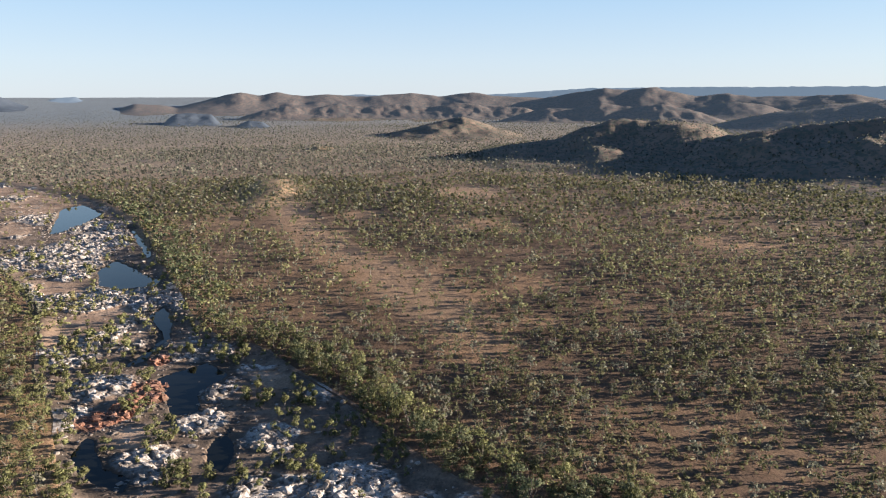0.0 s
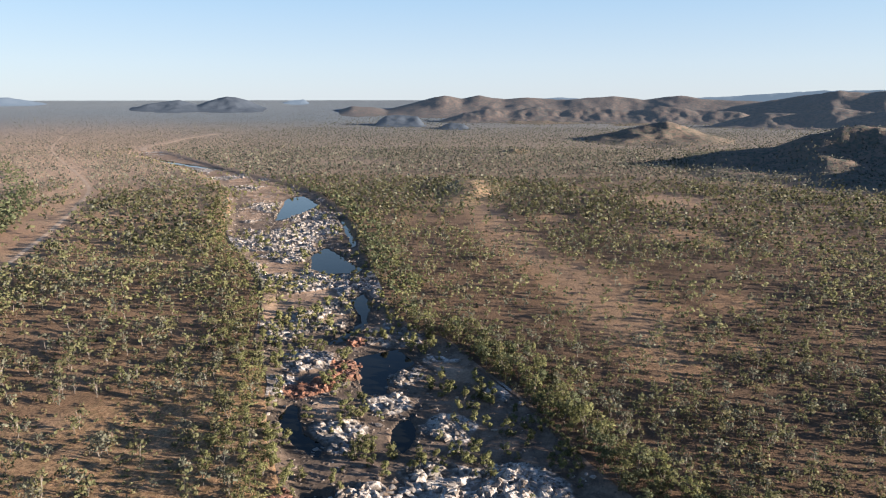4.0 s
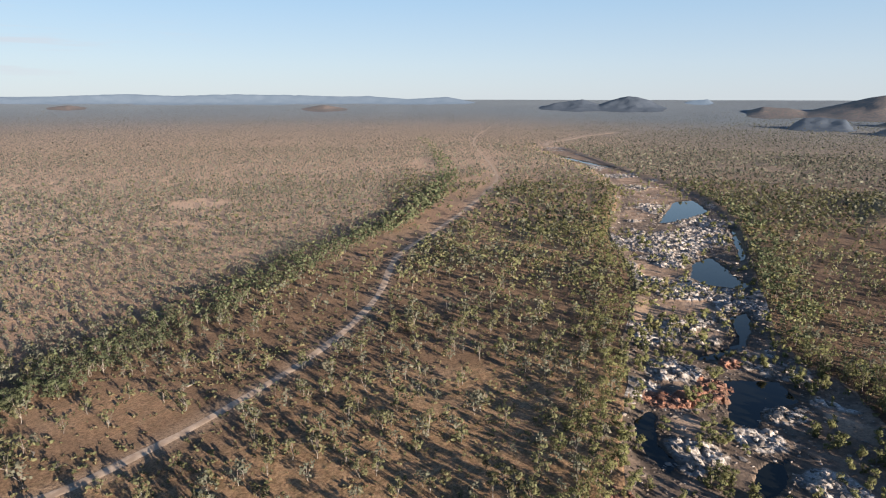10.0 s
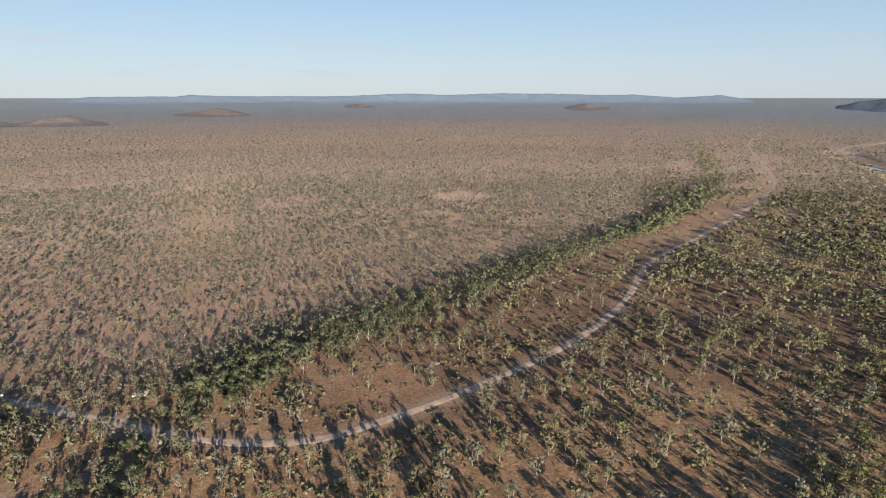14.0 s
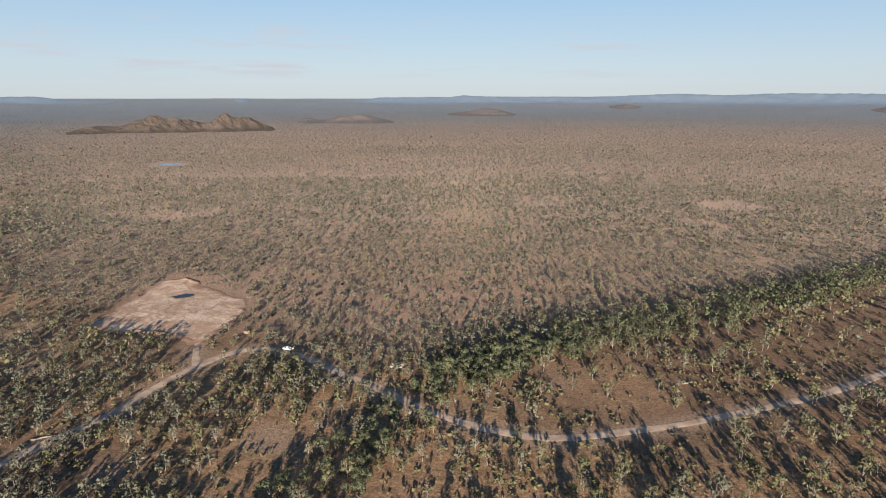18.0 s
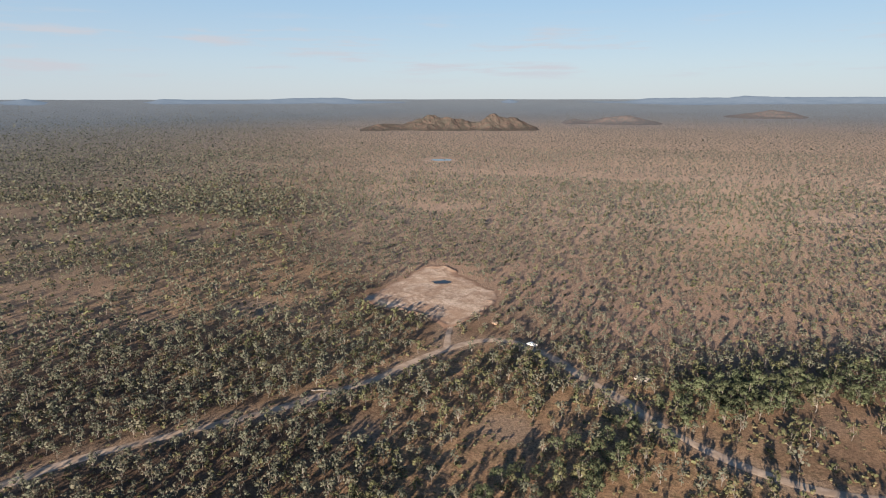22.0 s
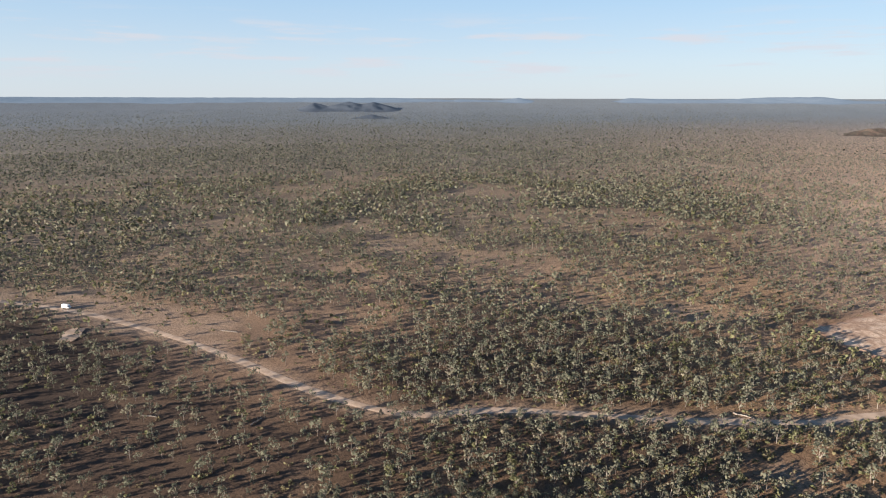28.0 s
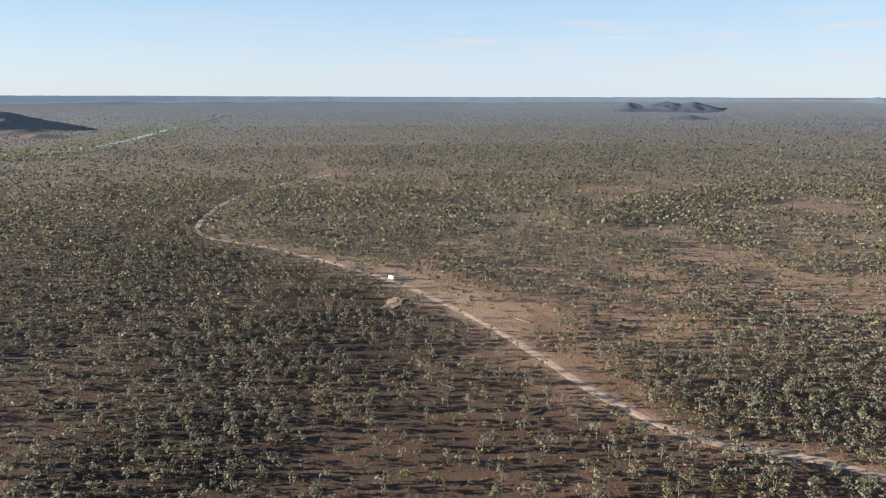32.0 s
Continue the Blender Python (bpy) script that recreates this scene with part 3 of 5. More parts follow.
# ---- meshes ----
def mesh_of(name, verts, faces, mats, index=None, smooth_faces=False, attrs=()):
    """A mesh from arrays; faces all have the same number of corners."""
    me = bpy.data.meshes.new(name)
    verts, faces = np.asarray(verts, np.float32), np.asarray(faces, np.int32)
    n, k = faces.shape
    me.vertices.add(len(verts))
    me.vertices.foreach_set("co", verts.ravel())
    me.loops.add(n * k)
    me.loops.foreach_set("vertex_index", faces.ravel())
    me.polygons.add(n)
    me.polygons.foreach_set("loop_start", np.arange(0, n * k, k, dtype=np.int32))
    if index is not None:
        me.polygons.foreach_set("material_index", np.asarray(index, np.int32))
    for m in mats:
        me.materials.append(m)
    shaped = smooth_faces or any(a[0] == "custom_normal" for a in attrs)
    me.polygons.foreach_set("use_smooth", np.full(n, bool(shaped)))
    for an, kind, data in attrs:
        a = me.attributes.new(an, kind, "POINT")
        a.data.foreach_set({"FLOAT_COLOR": "color", "FLOAT_VECTOR": "vector"}.get(kind, "value"), np.asarray(data, np.float32).ravel())
    me.update(calc_edges=True)
    return me


def grid_faces(n, m):
    i = (np.arange(n - 1)[:, None] * m + np.arange(m - 1)[None]).ravel()
    return np.stack([i, i + 1, i + m + 1, i + m], 1)


# ---- the ground: one sheet to the horizon ----
def ring_radii():
    r = [0.0, 30, 60, 90, 110]
    while r[-1] < 4900:
        r.append(r[-1] + max(1.6, r[-1] * 0.0135))
    return np.array(r[:-1] + [4950.0])


def openness(x, y):
    fine = (fbm(x, y, 50, 303) - 0.5) * 1.1
    o = smooth(38, 12, distance(x, y, RIDGE)[0] + fine * 40) * 0.9
    for px, py, pr in OPEN:
        o = np.maximum(o, smooth(1.2, 0.5, np.hypot(x - px, (y - py)) / pr + fine))
    return o


def cover(x, y):
    """Shares of red soil, straw and bare sand."""
    big, fine = fbm(x, y, 170, 101), fbm(x, y, 45, 77)
    north = smooth(-10, 60, y - np.interp(x, [-800, -150, 0, 50, 445, 1416], [400, 330, 240, 262, 415, 1240]))
    north = north * smooth(38, 22, np.degrees(np.arctan2(-x, y)))
    red = smooth(0.50, 0.72, big) * (0.35 + 0.45 * north) * smooth(0.3, 0.6, fine)
    grass = smooth(0.36, 0.62, fbm(x, y, 110, 55)) * 0.85
    west = smooth(-110, -180, x) * smooth(60, 0, y - np.interp(x, [-520, -415, -308, -217, -176], [-120, -9, 55, 85, 112]))
    grass = np.clip(grass + 0.3, 0, 1) * (1 - 0.9 * west)
    red = red * (1 - 0.8 * west)
    south = smooth(-72, -88, np.degrees(np.arctan2(-x, y))) * smooth(1500, 700, np.hypot(x, y))      # duller, browner ground
    grass, red = grass * (1 - 0.75 * south), red * (1 - 0.6 * south)
    bare = smooth(0.66, 0.78, fbm(x, y, 60, 202)) * 0.4 * (1 - 0.6 * south)
    d = np.minimum(distance(x, y, road_line)[0], distance(x, y, spur_line)[0])
    bare = np.maximum(bare, smooth(9, 1.5, d + (fine - 0.5) * 9) * 0.75)
    thin = openness(x, y)
    grass = np.maximum(grass, 0.9 * thin)
    red = np.maximum(red, (0.25 + 0.15 * north) * thin)
    red = np.maximum(red, north * 0.4 * smooth(0.4, 0.6, fine))
    bare = np.maximum(bare, 0.35 * smooth(30, 8, distance(x, y, RIDGE)[0] + (fine - 0.5) * 40))
    for px, py, pr in SANDY:
        bare = np.maximum(bare, 0.75 * smooth(1.0, 0.4, np.hypot(x - px, y - py) / pr + (fine - 0.5) * 1.2))
    return np.stack([np.clip(red, 0, 1), np.clip(grass, 0, 1), np.clip(bare, 0, 1), np.ones_like(x)], 1)


def lushness(x, y):
    """The west, and the plain under the ranges, are greener and more closely grown."""
    r, az = np.hypot(x, y), np.degrees(np.arctan2(-x, y))
    return np.maximum(smooth(15, 55, az) * smooth(150, 550, r), 0.65 * smooth(-52, -78, az) * smooth(450, 1000, r))


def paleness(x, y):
    """Pale lateritic ground north of the creek; far out, haze painted as paler ground."""
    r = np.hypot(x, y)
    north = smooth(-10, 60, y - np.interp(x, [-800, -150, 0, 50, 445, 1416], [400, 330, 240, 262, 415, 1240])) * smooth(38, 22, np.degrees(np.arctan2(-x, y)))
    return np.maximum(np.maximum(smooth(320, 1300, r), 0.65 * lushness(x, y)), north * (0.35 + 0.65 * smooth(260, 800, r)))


def burnt_and_shaded(x, y):
    """Dark burned ground south-west of the road, and tree shade painted as dark soil."""
    w = smooth(-110, -180, x) * smooth(4, -38, y - np.interp(x, [-520, -415, -308, -217, -176], [-120, -9, 55, 85, 112]) + (fbm(x, y, 35, 51) - 0.5) * 30)
    r, patch = np.hypot(x, y), smooth(0.35, 0.6, fbm(x, y, 60, 404))
    south = smooth(-70, -88, np.degrees(np.arctan2(-x, y))) * smooth(1500, 700, r) * (1 - 0.8 * openness(x, y))
    # dense tree shadow beside the road, painted as darker soil
    west = smooth(1.25, 0.5, np.hypot((x + 165) / 95, (y - 165) / 85) + (fbm(x, y, 30, 45) - 0.5) * 0.5)
    return np.maximum(w * (0.62 + 0.3 * patch) * smooth(900, 500, r), (0.2 + 0.3 * patch) * np.maximum(south, west))


def build_ground():
    az = np.radians(np.concatenate([np.arange(-142, 124, 0.46), np.arange(124, 218.1, 3.0)]))
    r = ring_radii()
    A, R = np.meshgrid(az, r, indexing="ij")
    x, y = (-np.sin(A) * R).ravel(), (np.cos(A) * R).ravel()
    z = ground_z(x, y) - 3.4 * smooth(1.5, 7, river_in(x, y))
    shares = cover(x, y)
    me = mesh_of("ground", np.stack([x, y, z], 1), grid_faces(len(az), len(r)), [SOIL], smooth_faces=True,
                 attrs=[("cover", "FLOAT_COLOR", shares), ("pale_soil_haze", "FLOAT", paleness(x, y)), ("lush", "FLOAT", lushness(x, y)), ("burnt_shade", "FLOAT", burnt_and_shaded(x, y) * (1 - 0.85 * shares[:, 2])), ("far", "FLOAT", 0.8 * smooth(800, 1700, np.hypot(x, y))), ("far_haze", "FLOAT", np.clip(smooth(1400, 4500, np.hypot(x, y)) + 0.35 * lushness(x, y) * smooth(700, 2400, np.hypot(x, y)), 0, 1))])
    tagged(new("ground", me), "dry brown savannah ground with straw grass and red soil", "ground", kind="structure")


def strip(name, line, half, mat, label, category, lift=0.06, seed=3, crown=0.0):
    d = np.gradient(line, axis=0)
    d /= np.hypot(d[:, 0], d[:, 1])[:, None] + 1e-9
    nrm = np.stack([-d[:, 1], d[:, 0]], 1)
    u = np.linspace(-1, 1, 7)
    wid = half * (0.65 + 0.7 * fbm(line[:, 0], line[:, 1], 14, seed, 3))
    p = line[:, None] + nrm[:, None] * (u[None, :, None] * wid[:, None, None])
    x, y = p[..., 0].ravel(), p[..., 1].ravel()
    rut = np.tile(np.array([-0.05, 0.05, -0.03, 0.06, -0.03, 0.05, -0.05]) + crown, len(line))
    me = mesh_of(name, np.stack([x, y, ground_z(x, y) + lift + rut], 1), grid_faces(len(line), 7)[:, ::-1], [mat], smooth_faces=True)
    return tagged(new(name, me), label, category, kind="structure")


def resample(line, n):
    s = np.concatenate([[0], np.cumsum(np.hypot(*np.diff(line, axis=0).T))])
    t = np.linspace(0, 1, n) ** 1.6 * s[-1]
    return np.stack([np.interp(t, s, line[:, 0]), np.interp(t, s, line[:, 1])], 1)


def blocks(x, y, size, seed):
    """Broken rock: a height for each block, and how near the joint between two blocks is."""
    gx, gy = np.floor(x / size), np.floor(y / size)
    f1, f2, who = np.full(x.shape, 9.0), np.full(x.shape, 9.0), np.zeros(x.shape)
    for i in (-1, 0, 1):
        for j in (-1, 0, 1):
            cx, cy = gx + i, gy + j
            d = np.hypot(x / size - cx - lattice(cx, cy, seed), y / size - cy - lattice(cx, cy, seed + 5))
            near = d < f1
            f2 = np.where(near, f1, np.minimum(f2, d))
            who = np.where(near, lattice(cx, cy, seed + 9), who)
            f1 = np.minimum(f1, d)
    return who, f2 - f1


# rock bars in the river: x, y, radius
SPOTS = ((168, 10, 16), (176, 20, 9), (202, 16, 9), (217, 40, 9), (242, 39, 9), (171, -5, 14), (193, 55, 11), (284, 47, 9),
         (308, 95, 16), (330, 85, 14), (280, 62, 6), (374, 113, 20), (514, 178, 34), (605, 190, 30), (450, 150, 22), (392, 148, 16),
         (560, 160, 26), (365, 88, 14), (255, 83, 12), (480, 175, 26), (660, 245, 25), (225, 88, 6), (300, 62, 7), (160, 40, 8),
         (700, 215, 14), (800, 330, 20), (900, 400, 25), (1000, 490, 30))
REDS = ((252, 64, 8), (242, 65, 8), (227, 77, 8), (278, 66, 6), (232, 70, 7), (157, 62, 6))


# bars of clean sand in the river bed
SANDBARS = [
    [(333, 134), (349, 126), (363, 103), (342, 90), (324, 101), (315, 113), (303, 120)],
    [(307, 67), (308, 59), (297, 55), (293, 63)],
    [(306, 93), (338, 84), (314, 78), (300, 84)],
    [(197, 42), (203, 39), (197, 34), (190, 34), (188, 38)],
    [(236, 104), (242, 100), (230, 94), (224, 96)],
    [(259, 28), (258, 19), (250, 12), (238, 10), (243, 21)],
    [(212, 71), (221, 65), (216, 57), (205, 59), (205, 67)],
    [(984, 449), (914, 377), (779, 281), (690, 262), (720, 290), (833, 364)],
    [(970, 421), (890, 332), (727, 235), (639, 239), (560, 228), (595, 259), (700, 285)],
    [(431, 172), (415, 135), (392, 131), (393, 155)],
]


def sandiness(x, y):
    fine = (fbm(x, y, 8, 29, 3) - 0.5) * 5
    w = 0.55 * smooth(560, 900, x)
    for loop in SANDBARS:
        lo, hi = np.min(loop, 0) - 8, np.max(loop, 0) + 8
        m = (x > lo[0]) & (x < hi[0]) & (y > lo[1]) & (y < hi[1])
        if m.any():
            w[m] = np.maximum(w[m], smooth(-1.5, 1.5, signed(x[m], y[m], loop) + fine[m]))
    return w


def rockiness(x, y):
    fine = (fbm(x, y, 10, 17, 3) - 0.5) * 1.3
    w = 0.75 * smooth(0.57, 0.68, fbm(x, y, 26, 321) - 0.02)
    for px, py, pr in SPOTS:
        w = np.maximum(w, smooth(1.3, 0.68, np.hypot(x - px, y - py) / pr + fine))
    red = np.zeros(x.shape)
    for px, py, pr in REDS:
        red = np.maximum(red, smooth(1.2, 0.6, np.hypot(x - px, y - py) / pr + fine * 0.7))
    sand = sandiness(x, y)
    w = w * (1 - 0.92 * sand * (x < 560))
    for loop in POOLS:
        lo, hi = np.min(loop, 0) - 12, np.max(loop, 0) + 12
        m = (x > lo[0]) & (x < hi[0]) & (y > lo[1]) & (y < hi[1])
        w[m] *= 1 - 0.9 * smooth(-2, 1, signed(x[m], y[m], loop))
    return np.maximum(w, red), red


def bed_z(x, y, masks=False):
    """The river's floor: sand banks, bars of broken rock, hollows where the pools lie."""
    k = river_in(x, y)
    z = 0.12 - 1.5 * smooth(0, 9, k) + (fbm(x, y, 24, 41, 4) - 0.5) * 0.7 * smooth(0, 6, k)
    wet = np.zeros(x.shape)
    for loop in POOLS:
        lo, hi = np.min(loop, 0) - 14, np.max(loop, 0) + 14
        m = (x > lo[0]) & (x < hi[0]) & (y > lo[1]) & (y < hi[1])
        if m.any():
            s = signed(x[m], y[m], loop) + (fbm(x[m], y[m], 9, 66, 3) - 0.5) * 4 - 0.6
            low = smooth(-1, 1.2, s) * smooth(0.5, 6, k[m])
            z[m] = z[m] * (1 - low) - 2.6 * low
            wet[m] = np.maximum(wet[m], smooth(-9, -2, s))
    rock, red = rockiness(x, y)
    big, joint = blocks(x, y, 4.2, 3)
    small, crack = blocks(x, y, 1.7, 8)
    lift = (0.25 + 1.9 * big ** 1.5) * smooth(0.0, 0.25, joint) + 0.5 * small * smooth(0, 0.2, crack)
    z = z + rock * smooth(1, 6, k) * (lift - 0.2)
    if not masks:
        return z
    return z, np.stack([rock, red, wet, np.ones_like(x)], 1), smooth(0.05, 0.85, lift + (fbm(x, y, 30, 91) - 0.5) * 1.4)


def build_river():
    n, m = 760, 84
    a, b = resample(left_line, n), resample(right_line, n)
    u = np.linspace(0, 1, m)[None, :, None]
    p = a[:, None] * (1 - u) + b[:, None] * u
    x, y = p[..., 0].ravel(), p[..., 1].ravel()
    z, masks, bleach = bed_z(x, y, True)
    me = mesh_of("river_bed", np.stack([x, y, z], 1), grid_faces(n, m)[:, ::-1], [BED], attrs=[("bed", "FLOAT_COLOR", masks), ("bleach", "FLOAT", bleach), ("sandbar", "FLOAT", sandiness(x, y))])
    tagged(new("river_bed", me), "sandy river bed with bars of bleached and red rock", "river bed", kind="structure")
    for loop in POOLS:
        c = np.mean(loop, 0)
        rim = along(loop + [loop[0]], 3)[:-1]
        rim = c + (rim - c) * 1.0 + (rim - c) / (np.hypot(*(rim - c).T)[:, None] + 1e-9) * 6
        bm = bmesh.new()
        bm.faces.new([bm.verts.new((px, py, -1.75)) for px, py in rim])
        bmesh.ops.triangulate(bm, faces=bm.faces[:])
        bmesh.ops.recalc_face_normals(bm, faces=bm.faces[:])
        me = bpy.data.meshes.new("water")
        bm.to_mesh(me)
        bm.free()
        me.materials.append(WATER)
        tagged(new("water", me), "still dark river pool reflecting the blue sky", "water", group="river pools", kind="structure")


def build_hills():
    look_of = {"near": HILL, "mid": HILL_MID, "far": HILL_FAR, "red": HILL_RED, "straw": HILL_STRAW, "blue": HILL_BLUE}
    words = {"near": "low brown scrub-covered hill on the plain", "mid": "rugged brown hill range with gullies",
             "far": "far blue-grey range on the horizon", "blue": "dark blue cone-shaped hills far out on the plain", "straw": "low straw-brown rise on the plain", "red": "red rocky hill rising out of the woodland"}
    for h in HILLS:
        name, d, w, crest, kind = h
        c = sorted(crest)
        n = int(np.clip((c[-1][0] - c[0][0]) / 0.17, 24, 170))
        m = 46 if kind != "far" else 20
        az = np.radians(np.linspace(c[0][0] - 0.3, c[-1][0] + 0.3, n))
        r = np.linspace(d - 2.3 * w, min(d + 2.3 * w, 4950), m)
        A, R = np.meshgrid(az, r, indexing="ij")
        x, y = (-np.sin(A) * R).ravel(), (np.cos(A) * R).ravel()
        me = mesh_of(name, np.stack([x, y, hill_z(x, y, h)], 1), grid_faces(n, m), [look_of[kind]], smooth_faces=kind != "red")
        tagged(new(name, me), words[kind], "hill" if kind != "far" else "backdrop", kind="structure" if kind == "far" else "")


# ---- trees ----
def unit(v):
    return v / (np.linalg.norm(v, axis=-1, keepdims=True) + 1e-9)


def blob_quads(centres, radii, count, size, r, flat=0.75, up=0.0):
    """Small leaf sheets on the shells of some clumps, as an array of quads, and the way each leaf spray turns its light side."""
    k = r.choice(len(centres), count, p=radii ** 2 / np.sum(radii ** 2))
    v = unit(r.normal(size=(count, 3)))
    p = centres[k] + v * (radii[k] * r.uniform(0.5, 1.05, count))[:, None] * np.array([1, 1, flat])
    nrm = unit(v + r.normal(size=(count, 3)) * 0.4 + np.array([0, 0, up]))
    a = unit(np.cross(nrm, r.normal(size=(count, 3))))
    b = np.cross(nrm, a)
    s = size * r.uniform(0.6, 1.35, (count, 1))
    q = np.stack([p - a * s - b * s * 0.5, p + a * s * 0.7 - b * s * 0.8, p + a * s + b * s * 0.6, p - a * s * 0.6 + b * s * 0.9], 1)
    mid = np.average(centres, axis=0, weights=radii ** 2)
    side = unit(0.7 * v + 0.75 * unit(p - mid) + 0.25 * nrm + np.array([0, 0, 0.1]))
    return q + r.normal(size=q.shape) * s[:, None] * 0.15, side


def tube(path, radii, sides=5):
    """Quads of a tapered limb along a path."""
    rings = []
    for p, rad in zip(path, radii):
        t = np.linspace(0, 2 * np.pi, sides, endpoint=False)
        rings.append(np.stack([p[0] + np.cos(t) * rad, p[1] + np.sin(t) * rad, np.full(sides, p[2])], 1))
    q = []
    for a, b in zip(rings, rings[1:]):
        for i in range(sides):
            j = (i + 1) % sides
            q.append([a[i], a[j], b[j], b[i]])
    return np.array(q)


def tree_quads(seed, leaves, size, kind, sides=5):
    """Wood and leaves of one tree of height 1, as two arrays of quads."""
    r = np.random.default_rng(seed)
    if kind == "gum":
        n, spread, low, rad = r.integers(7, 10), 0.28, 0.30, (0.10, 0.17)
    elif kind == "round":
        n, spread, low, rad = r.integers(8, 12), 0.31, 0.26, (0.12, 0.20)
    else:
        n, spread, low, rad = r.integers(4, 7), 0.30, 0.15, (0.16, 0.25)
    t = r.uniform(0, 6.28, n)
    d = spread * np.sqrt(r.uniform(0.1, 1, n))
    h = r.uniform(low, 0.86, n)
    c = np.stack([np.cos(t) * d, np.sin(t) * d, h], 1)
    c[0] = (r.normal() * 0.04, r.normal() * 0.04, 0.86)
    radii = r.uniform(*rad, n)
    lean = r.normal(size=2) * 0.05
    fork = np.array([lean[0], lean[1], low * 0.75])
    wood = []
    if sides > 3:
        wood.append(tube([(0, 0, -0.03), (lean[0] * 0.6, lean[1] * 0.6, low * 0.4), fork], [0.018, 0.014, 0.011], sides))
        for k in range(min(n, 5)):
            mid = fork * 0.45 + c[k] * 0.55 + np.array([0, 0, -0.04])
            wood.append(tube([fork, mid, c[k]], [0.012, 0.008, 0.004], 3) if sides > 4 else tube([fork, c[k]], [0.012, 0.004], 3))
    elif sides:
        wood.append(tube([(0, 0, -0.03), (*lean, 0.6)], [0.017, 0.008], 3))
    return (np.concatenate(wood) if wood else np.zeros((0, 4, 3))), *blob_quads(c, radii, leaves, size, r, up=0.9 if leaves < 6 else 0.15)


def plant(name, x, y, z, hgt, tint, templates, leaf_mat, label, category, wide=1.0, group=""):
    """Many trees as one piece of woodland."""
    if len(x) == 0:
        return
    which = rng.integers(0, len(templates), len(x))
    turn = rng.uniform(0, 6.28, len(x))
    vs, mi, ti, ni = [], [], [], []
    for k, (wood, leaf, side) in enumerate(templates):
        s = which == k
        if not s.any():
            continue
        q = np.concatenate([wood, leaf])
        c, sn = np.cos(turn[s])[:, None, None], np.sin(turn[s])[:, None, None]
        hh, ww = hgt[s][:, None, None], (hgt[s] * wide * rng.uniform(0.85, 1.25, s.sum()))[:, None, None]
        v = np.stack([(q[None, ..., 0] * c - q[None, ..., 1] * sn) * ww + x[s][:, None, None],
                      (q[None, ..., 0] * sn + q[None, ..., 1] * c) * ww + y[s][:, None, None],
                      q[None, ..., 2] * hh + z[s][:, None, None]], -1)
        vs.append(v.reshape(-1, 3))
        mi.append(np.tile(np.concatenate([np.ones(len(wood), int), np.zeros(len(leaf), int)]), s.sum()))
        ti.append(np.repeat(tint[s], len(q) * 4))
        w = np.concatenate([unit(np.cross(wood[:, 1] - wood[:, 0], wood[:, 3] - wood[:, 0])), side])[None]
        c, sn = c[..., 0], sn[..., 0]
        w = np.stack([w[..., 0] * c - w[..., 1] * sn, w[..., 0] * sn + w[..., 1] * c, np.broadcast_to(w[..., 2], (s.sum(), w.shape[1]))], -1)
        ni.append(np.repeat(w.reshape(-1, 3), 4, axis=0))
    v = np.concatenate(vs)
    f = np.arange(len(v)).reshape(-1, 4)
    me = mesh_of(name, v, f, [leaf_mat, BARK], np.concatenate(mi), attrs=[("tint", "FLOAT", np.concatenate(ti)), ("custom_normal", "FLOAT_VECTOR", np.concatenate(ni))])
    tagged(new(name, me), label, category, group, kind="stuff")


